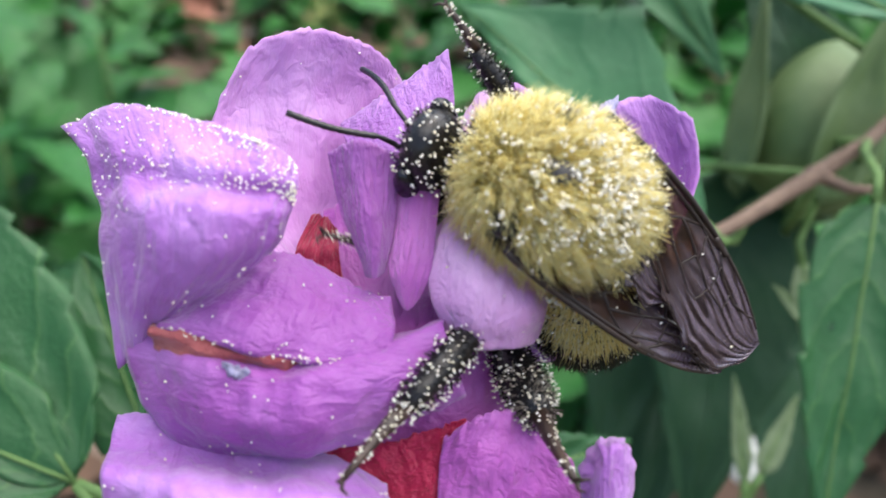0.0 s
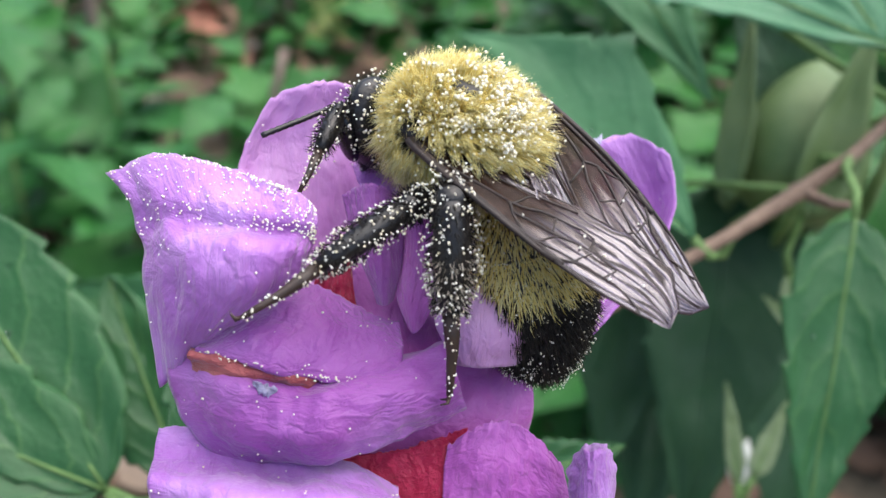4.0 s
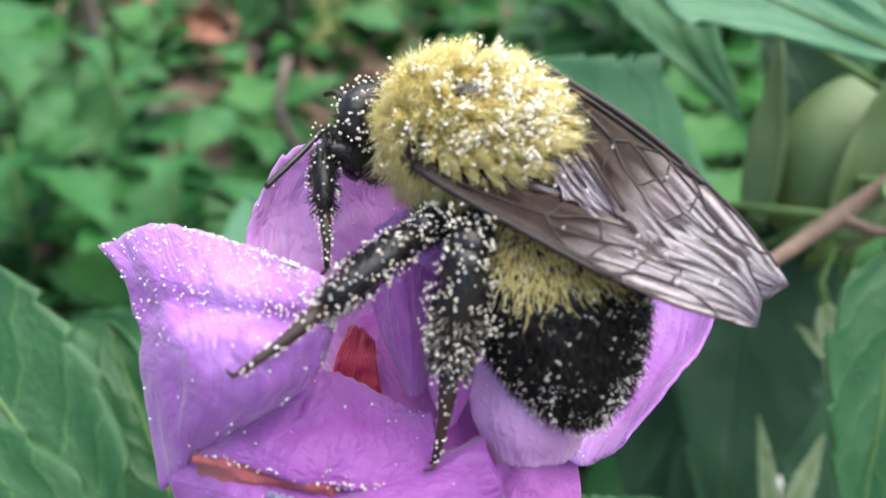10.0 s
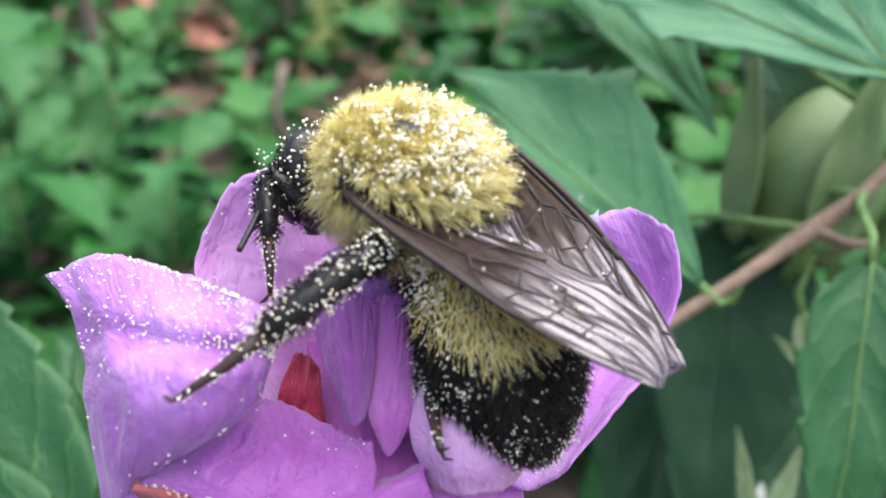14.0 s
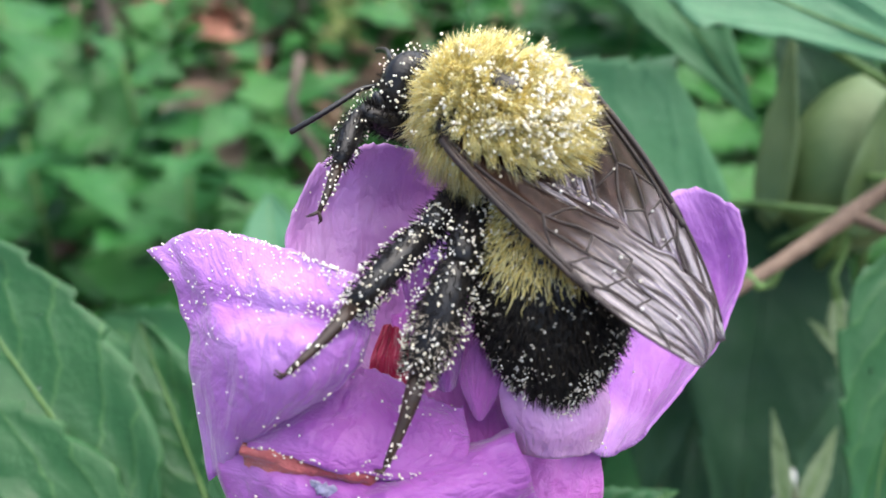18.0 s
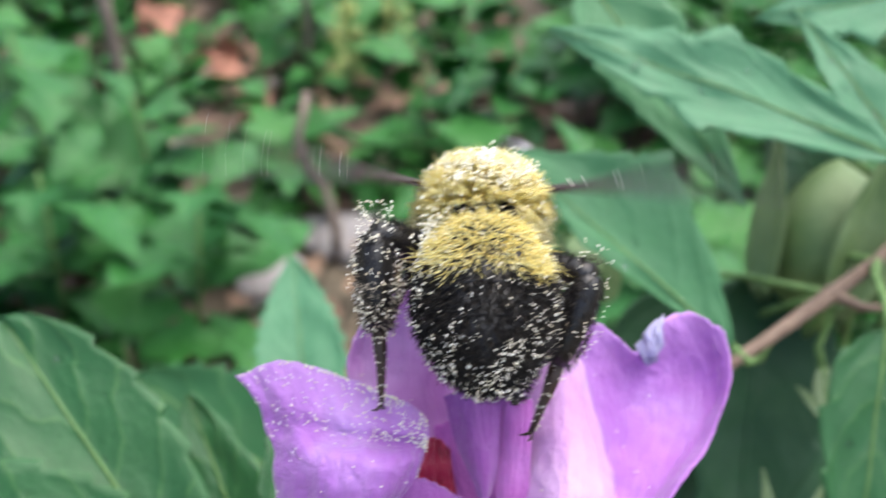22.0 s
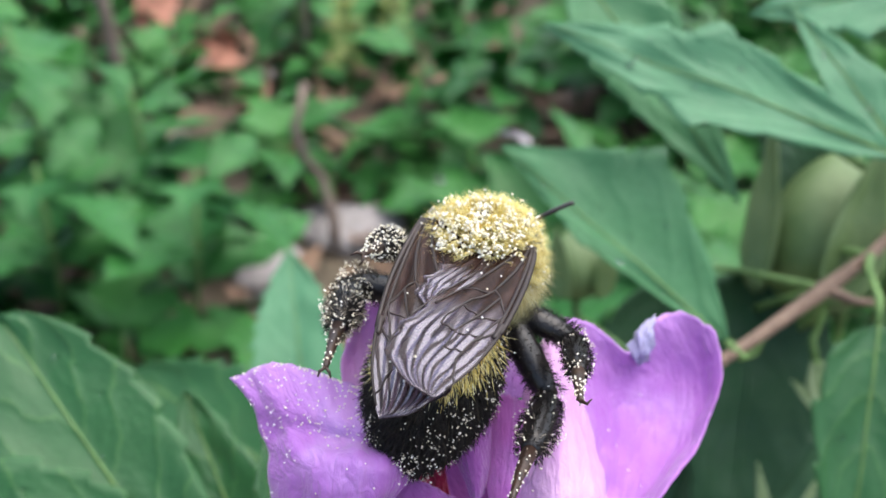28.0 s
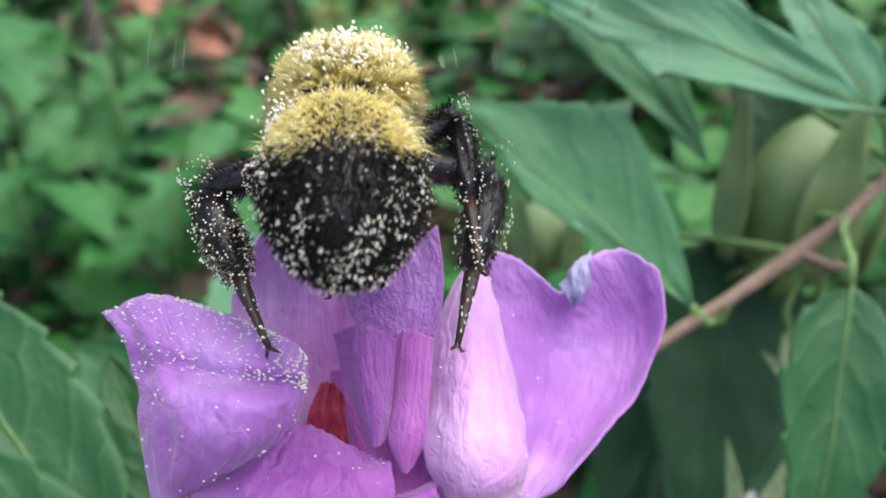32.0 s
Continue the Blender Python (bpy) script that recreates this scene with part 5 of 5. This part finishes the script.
# veins of the forewing, as places along and across it, with their thickness in mm
VEINS = [
    (((0, 0), (0.3, 0), (0.62, 0.0)), 0.21), (((0.62, 0.0), (0.8, 0.0), (0.95, 0.02)), 0.10), (((0, 0.14), (0.3, 0.10), (0.60, 0.06)), 0.15), (((0.57, 0.03), (0.65, 0.03)), 0.22),
    (((0.62, 0.06), (0.70, 0.21), (0.80, 0.23), (0.88, 0.12), (0.91, 0.02)), 0.085), (((0, 0.28), (0.2, 0.34), (0.38, 0.43)), 0.12),
    (((0.38, 0.43), (0.42, 0.26), (0.50, 0.08)), 0.085), (((0.38, 0.43), (0.47, 0.60), (0.60, 0.68)), 0.085), (((0, 0.58), (0.2, 0.76), (0.42, 0.88), (0.55, 0.93)), 0.10),
    (((0.39, 0.45), (0.42, 0.87)), 0.075), (((0.42, 0.27), (0.55, 0.36), (0.66, 0.45), (0.77, 0.42)), 0.08), (((0.54, 0.09), (0.57, 0.36)), 0.07),
    (((0.66, 0.15), (0.68, 0.44)), 0.07), (((0.76, 0.22), (0.77, 0.42)), 0.07), (((0.51, 0.08), (0.60, 0.15), (0.70, 0.21)), 0.075), (((0.55, 0.37), (0.52, 0.63)), 0.07), (((0.67, 0.45), (0.65, 0.66), (0.60, 0.68)), 0.07),
    (((0.0, 0.97), (0.3, 1.0), (0.7, 1.0), (0.9, 1.0)), 0.055)]


def wing_veins(L, W, s):
    out = []
    for line, r in VEINS:
        pts = []
        for (f0, g0), (f1, g1) in zip(line, line[1:]):
            for q in np.linspace(0, 1, 7)[(1 if pts else 0):]:
                x, y, z = wing_place(L, W, True, f0 + (f1 - f0) * q, g0 + (g1 - g0) * q)
                pts.append((x * 0.001, s * y * 0.001, (z + 0.02) * 0.001))
        out.append(tube("wing_vein", pts, [r * 0.001 * (1 - 0.35 * k / len(pts)) for k in range(len(pts))], VEIN, 6))
    return out


ground()
litter()
far_plants()
far_details()
weeds()
shrub()
flower()
BEE, BEE_PARTS = bee()


# ---- motion ----
def knee(kind, s, foot, out):
    """Two poses of a leg that reaches for foot (mm, in the bee's space): the femur in the bee, the shin on the femur."""
    a, b = LEG[kind]
    c = Vector((COXA[kind][0], s * COXA[kind][1], COXA[kind][2]))
    d = Vector(foot) - c
    L = min(max(d.length, b - a + 0.6), a + b - 0.15)
    x = d.normalized()
    ca = max(-1, min(1, (a * a + L * L - b * b) / (2 * a * L)))
    out = Vector(out)
    y = (out - x * out.dot(x)).normalized()
    k = c + (x * ca + y * math.sqrt(1 - ca * ca)) * a
    e = c + x * L
    f1 = (k - c).normalized()
    f2 = (e - k).normalized()
    z = f1.cross(f2)
    z = (z if z.length > 1e-3 else f1.cross(Vector((0, 1, 0)))).normalized()
    m1 = Matrix.LocRotScale(c * 0.001, Matrix((f1, z.cross(f1), z)).transposed().to_quaternion(), None)
    m2 = Matrix.LocRotScale(k * 0.001, Matrix((f2, z.cross(f2), z)).transposed().to_quaternion(), None)
    return m1, m2


def wing_pose(s, axis, tilt=0.0, shift=(0, 0, 0)):
    x = Vector(axis).normalized()
    up = Vector((0.0, 0.0, 1.0))
    y = up.cross(x).normalized()
    z = x.cross(y)
    m = Matrix((x, y, z)).transposed().to_4x4() @ pose(0, 0, 0, tilt)
    m.translation = Vector((WING_ROOT[0] + shift[0], s * (WING_ROOT[1] + shift[1]), WING_ROOT[2] + shift[2])) * 0.001
    return m


def hinge(t, s):
    """Seen from behind the wings lie further back over the body; the right one does so from the start."""
    return (-2.2, -0.4, 0.95 if s > 0 else 0.2) if t > 18.5 else (0, 0, 0) if s > 0 else (-1.7, 0, 0)


def roof(t):
    """The slant of the left and right wing about their length, leading edge down."""
    return (-6, -9) if t < 18.5 else (-45, 6) if t == 20 else (10, -10)


# the tail is twisted away for a while
TWIST = {10: 8, 11: 28, 12: 28, 13: 22, 14: 10}
BUZZ = [(19.2, 19.8), (21.75, 22.15), (24.4, 24.9), (31.15, 32.0)]


def motions():
    rows = [
        (0, 6.78, 48.38, -1.4, -77.26, -24.94, 178.29, -66.2, -43.9, (-0.85, -0.02, -0.53), (-0.83, 0.22, -0.52)),
        (1, 6.63, 49.29, 0.74, -65.24, -33.53, 171.2, -58.7, -31.8, (-0.88, 0.09, -0.47), (-0.84, 0.21, -0.5)),
        (2, 4.85, 49.45, 2.86, -51.96, -29.49, 159.6, -52.6, -27.9, (-0.98, 0.21, 0.03), (-0.94, 0.34, -0.09)),
        (5, 2.32, 49.73, 4.18, -38.68, -27.85, 154.69, -53.4, -24.6, (-0.98, 0.03, -0.2), (-0.93, 0.16, -0.33)),
        (6, 2.64, 50.18, 3.48, -37.08, -30.77, 154.7, -37.6, -34.7, (-0.99, 0.09, -0.13), (-0.96, 0.18, -0.21)),
        (7, 2.66, 49.78, 4.68, -44.58, -33.04, 156.73, -22.7, -38.6, (-0.98, 0.15, -0.15), (-0.94, 0.25, -0.23)),
        (8, 1.9, 49.94, 6.74, -49.34, -27.77, 161.26, -38.1, -45.8, (-0.97, 0.19, -0.11), (-0.94, 0.28, -0.22)),
        (9, 2.11, 49.7, 6.62, -48.29, -26.28, 159.19, -41.9, -53.6, (-0.98, 0.17, -0.12), (-0.93, 0.29, -0.23)),
        (10, 1.02, 49.56, 7.33, -53.7, -20.3, 159.91, -22.7, -51.3, (-0.99, 0.08, -0.12), (-0.94, 0.27, -0.19)),
        (11, 1.11, 49.63, 6.65, -46.11, -16.79, 154.54, -26.2, -33.6, (-0.99, 0.01, -0.12), (-0.95, 0.17, -0.25)),
        (12, 1.07, 49.69, 6.66, -39.27, -14.69, 154.08, -32.3, -32.5, (-0.98, -0.01, -0.18), (-0.95, 0.11, -0.29)),
        (13, 1.11, 49.23, 6.37, -32.59, -16.75, 154.7, -42.4, -15.8, (-0.97, 0.03, -0.23), (-0.94, 0.1, -0.31)),
        (14, 0.97, 49.44, 6.71, -40.53, -21.35, 156.14, -44.3, -33.8, (-0.98, 0.08, -0.2), (-0.9, 0.26, -0.34)),
        (17, 1.62, 49.59, 6.76, -43.48, -32.7, 155.49, -32.1, -42.9, (-0.98, 0.12, -0.16), (-0.9, 0.32, -0.29)),
        (18, 1.16, 50.12, 8.74, -50.94, -33.56, 158.3, -21.6, -47.7, (-0.98, 0.14, -0.1), (-0.91, 0.34, -0.23)),
        (19, -2.47, 51, 10.48, 0, -10, 100, -47.8, 10.4, (-0.78, -0.39, -0.49), (-0.91, -0.02, -0.42)),
        (20, -4.83, 51, 12.7, 0, -6, 93, -36.8, 8.1, (-0.96, 0.12, -0.23), (-0.94, -0.34, -0.06)),
        (21, -3.89, 51, 12.91, 0, -6, 98, -37.8, -1.9, (-0.95, -0.14, -0.29), (-0.95, 0.0, -0.3)),
        (22, -1.46, 51, 12.9, 3, -6, 90, -40.8, 1.9, (-0.9, 0.43, 0), (-0.83, -0.54, -0.15)),
        (23, -5.32, 51, 12.59, -4, -3, 100, -50.4, 12.9, (-0.78, -0.48, -0.41), (-0.92, 0.12, -0.37)),
        (24, -5.75, 51, 12.26, 0, -5, 99, -37.4, 9.2, (-0.85, -0.41, -0.34), (-0.95, 0.14, -0.29)),
        (27, -0.01, 51, 10.04, 17, -22, 72, -60, 6, (-0.99, -0.01, -0.13), (-0.98, 0.03, -0.18)),
        (28, -0.94, 51, 10.13, 11, -22, 74, -58, -18, (-0.95, -0.10, -0.31), (-0.99, 0.06, -0.12)),
        (29, -2.14, 51, 10.3, 6, -20, 80, -46, -19, (-0.9, -0.09, -0.42), (-0.9, 0.18, -0.39)),
        (30, -0.84, 51, 11.48, 2, -18, 86, -50, -15, (-0.9, -0.04, -0.44), (-0.87, 0.22, -0.44)),
        (31, -1.11, 51, 10.81, 4, -20, 80, -45, -17, (-0.98, 0.06, -0.21), (-0.93, 0.22, -0.3)),
        (31.5, -4, 51, 12.7, 2, -13, 85, -42, -4.2, (-0.99, 0.09, -0.11), (-0.93, -0.34, -0.14)),
        (32, -3.1, 51, 14.2, 0, -6, 90, -39, 6, (-0.99, 0.09, -0.11), (-0.93, -0.34, -0.14)),
    ]
    feet = {
        "leftmid": {0: (-2.64, 43.4, -15.57), 1: (-3.62, 43.4, -15.2), 2: (-3.75, 43.4, -14.83), 5: (-9.22, 43.4, -4.5), 6: (-9.13, 43.4, -4.37), 7: (-9.14, 43.4, -4.27), 8: (-8.93, 43.4, -4.18), 9: (-9.01, 43.4, -4.23), 10: (-8.96, 43.4, -4.28), 11: (-8.85, 43.4, -4.22), 12: (-8.58, 43.4, -3.97), 13: (-8.88, 43.4, -3.97), 14: (-8.77, 43.4, -3.94), 17: (-8.96, 43.4, -4.25), 18: (-9.07, 43.4, -4.56), 19: (-9.32, 48, 2.42), 20: (-11.69, 49, 2.81), 22: (-7.32, 50, 5.71), 23: (-16.67, 50, 2.29), 24: (-16.5, 50.5, 2.7), 27: (-8.49, 48, 9.05), 28: (-8.2, 41.2, 10.0), 29: (-11.3, 42.2, 5.3), 30: (-9.9, 44.0, 5.5), 31: (-9.9, 41.8, 6.6), 32: (-7.58, 43.4, 9.42)},
        "lefthind": {0: (8.42, 45.5, -15.38), 1: (8.11, 45.5, -15.2), 2: (4.55, 43.2, -9.64), 5: (2.6, 47.6, -11.59), 6: (1.57, 47.6, -10.93), 7: (0.42, 47.6, -10.18), 8: (-0.46, 47.6, -9.2), 9: (-0.54, 47.6, -9.31), 10: (-0.38, 47.6, -9.1), 11: (4.2, 46.0, -9.16), 12: (4.8, 46.0, -8.5), 13: (3.48, 46.0, -7.59), 14: (3.01, 46.0, -6.87), 17: (-1.26, 45.5, -9.1), 18: (-4.47, 45.5, -9.36), 19: (-7.84, 43.2, -6.82), 20: (-7.78, 46, 0.09), 21: (-8.21, 46, 0.44), 22: (-7.97, 46, 0.43), 23: (-8.06, 46, 0.32), 24: (-7.8, 48.2, -1.4), 27: (-8.98, 47, 6), 28: (-10.7, 43.5, 3.2), 29: (-11.4, 44.3, 2.3), 30: (-10.3, 46.1, 2.3), 31: (-10.6, 43.7, 2.9), 32: (-7.05, 46, -0.12)},
        "leftfore": {0: (-4, 50, -4.12), 1: (-6.13, 52, 0.56), 2: (-6.44, 50, -0.25), 5: (-5.9, 49, 0.25), 6: (-6.19, 49, -0.01), 7: (-6.18, 49, 0.33), 8: (-5.53, 50, 0.76), 9: (-5.56, 50, 0.33), 10: (-5.93, 50, 0.24), 11: (-5.82, 50, -0.24), 12: (-5.37, 50, -0.01), 13: (-5.67, 50, 0.17), 14: (-5.82, 50, 0.47), 17: (-5.97, 50, -0.02), 18: (-8.19, 49, 3.43), 21: (-6.01, 52, 19.41)},
        "righthind": {9: (7.91, 50, -8.89), 11: (6.73, 50, -8.67), 19: (6.54, 48, -4.77), 20: (1.53, 47, -1.43), 21: (1.58, 47, -1.15), 22: (1.45, 47, -1.5), 23: (1.93, 47, -1.25), 24: (1.21, 47, -1.33), 27: (-0.7, 40.2, -3.8), 28: (0.3, 40.0, -4.0), 29: (-0.7, 43.8, -7.7), 30: (0.3, 48.4, -8.0), 31: (-0.6, 44.4, -7.4), 32: (3.37, 47, -0.1)},
        "rightmid": {27: (3.1, 39.9, 1.4), 28: (4.3, 40.0, 1.6), 29: (0.7, 40.4, 5.5), 30: (2.0, 43.6, 5.8), 31: (1.9, 40.4, 5.7), 32: (4.65, 47, 4.01)},
        "rightfore": {0: (2, 52, 8.24)},
    }
    # where the knees stand
    knees = {
        "rightmid": {27: (5.5, 50.1, 3.5), 28: (5.3, 50.2, 4.2), 29: (4.5, 49.8, 8.4), 30: (5.8, 52.6, 9.9), 31: (5.8, 49.8, 8.6)},
        "righthind": {20: (1.8, 46, 9.8), 21: (2.6, 46, 10.0), 22: (4.3, 46, 8.7), 23: (3.7, 46, 8.3), 24: (2.7, 46, 9.4), 27: (3.7, 49.3, 0.0), 28: (3.5, 49.4, 0.4), 29: (2.9, 49.2, 0.9), 30: (4.3, 49.4, 2.0), 31: (3.8, 49.1, 1.3), 32: (4.3, 51, 11.1)},
        "lefthind": {19: (-6.1, 46, 6.1), 20: (-9.5, 46, 8.1), 21: (-10.0, 46, 10.8), 22: (-7.6, 46, 11.9), 23: (-9.2, 43.4, 8.6), 24: (-9.4, 43.2, 8.1), 27: (-8.6, 51, 8.0), 28: (-10.0, 53.1, 8.1), 29: (-10.6, 54.0, 6.8), 30: (-8.2, 54.9, 8.2), 31: (-9.7, 53.4, 7.7), 32: (-9.5, 51, 12.2)},
        "leftmid": {19: (-9.5, 51, 8.3), 23: (-10.2, 45.8, 10.2), 24: (-10.4, 45.8, 9.9), 27: (-6.6, 51, 11.6), 28: (-7.0, 51.7, 11.1), 29: (-9.0, 51.4, 9.9), 30: (-7.2, 52.6, 11.1), 31: (-7.8, 51.5, 10.4)},
    }
    feel = {
        0: (-6.36, 48.52, 2.02), 1: (-6.21, 50.36, 4.47), 2: (-7.75, 51.09, 5.34), 5: (-8.52, 50.14, 2.9), 6: (-9.61, 51.31, 6.4), 7: (-8.87, 49.57, 7.39), 8: (-9.15, 52.46, 4.35), 9: (-9.34, 50.02, 5.68), 10: (-9.14, 49.71, 4.29), 11: (-8.44, 49.51, 3.37), 12: (-8.72, 48.5, 4.54), 13: (-8.42, 47.07, 6.17), 14: (-7.27, 49.58, 2.83), 17: (-9.11, 48.63, 8.84), 18: (-10.33, 52.74, 8.15),
    }
    antenna, still = [], BEE_PARTS["rightantenna"].matrix_basis.copy()
    other = [(0, still), (27, still), (29, still), (32, still)]
    body, tail, legs, wings = [], [], {}, {"left": [], "right": []}
    for t, x, y, z, rx, ry, rz, ay, az, l, r in rows:
        local = pose(x * 0.001, y * 0.001, z * 0.001, rx, ry, rz)
        body.append((t, EYE @ local))
        tail.append((t, pose(WAIST[0] * 0.001, 0, (WAIST[2] + (0.9 if t > 18.5 else 0.0)) * 0.001, TWIST.get(t, 0), ay, az)))
        inv = local.inverted()
        if t in feel:
            head = BEE_PARTS["head"].matrix_basis
            goal = head.inverted() @ (inv @ (Vector(feel[t]) * 0.001))
            root = Vector((0.0014, 0.0006, 0.0009))
            antenna.append((t, frame_from(root, goal, (0, 0, 1))))
        if t == 28:
            goal = BEE_PARTS["head"].matrix_basis.inverted() @ (inv @ Vector((0.0067, 0.057, 0.0143)))
            other.insert(2, (t, frame_from(Vector((0.0014, -0.0006, 0.0009)), goal, (0, 0, 1))))
        for side, s in (("left", 1), ("right", -1)) if t % 1 == 0 else ():
            for kind in ("fore", "mid", "hind"):
                spot = feet[side + kind].get(t)
                rest = REST[kind]
                goal = (inv @ (Vector(spot) * 0.001)) * 1000 if spot else Vector((rest[0], s * rest[1], rest[2]))
                bow = (-0.2, s * (0.6 if spot else 0.1), -0.3)
                if 2 <= t < 18.5 and spot and kind != "fore":
                    bow = inv.to_3x3() @ Vector((0, 1 if kind == "hind" and 10 < t < 15 else -1, 0.1))
                if 0 < t < 18.5 and spot and kind == "fore":
                    bow = (0.9, s * 0.3, 0.7)
                bent = knees.get(side + kind, {}).get(t)
                if bent:
                    bow = (inv @ (Vector(bent) * 0.001)) * 1000 - Vector((COXA[kind][0], s * COXA[kind][1], COXA[kind][2]))
                m1, m2 = knee(kind, s, goal, bow)
                legs.setdefault(side + kind, []).append((t, m1))
                legs.setdefault(side + kind + "shin", []).append((t, m2))
        if not any(a - 0.06 < t < b + 0.06 for a, b in BUZZ):
            wings["left"].append((t, wing_pose(1, l, roof(t)[0], hinge(t, 1))))
            wings["right"].append((t, wing_pose(-1, r, roof(t)[1], hinge(t, -1))))
    # while it buzzes the wings beat once in four frames
    for a, b in BUZZ:
        rest = [row for row in rows if row[0] < a - 0.06][-1]
        after = [row for row in rows if row[0] > b + 0.06][:1]
        for t, row in [(a - 0.1, rest)] + [(b + 0.15, row) for row in after]:
            wings["left"].append((t, wing_pose(1, row[9], roof(t)[0], hinge(t, 1))))
            wings["right"].append((t, wing_pose(-1, row[10], roof(t)[1], hinge(t, -1))))
        for k in range(frame(a), frame(b) + 1):
            e = (-0.3, 0.1, 0.48, 0.1)[k % 4]
            wings["left"].append(((k - 1) / FPS, wing_pose(1, (-0.25, 0.9, e))))
            wings["right"].append(((k - 1) / FPS, wing_pose(-1, (-0.25, -0.9, e))))
    for v in wings.values():
        v.sort(key=lambda row: row[0])
    walk(BEE, body)
    walk(BEE_PARTS["leftantenna"], antenna + [(32, antenna[-1][1])])
    walk(BEE_PARTS["rightantenna"], other)
    walk(BEE_PARTS["abdomen"], tail)
    for k, v in legs.items():
        walk(BEE_PARTS[k], v)
    for k, v in wings.items():
        walk(BEE_PARTS[k + "wing"], v)


motions()
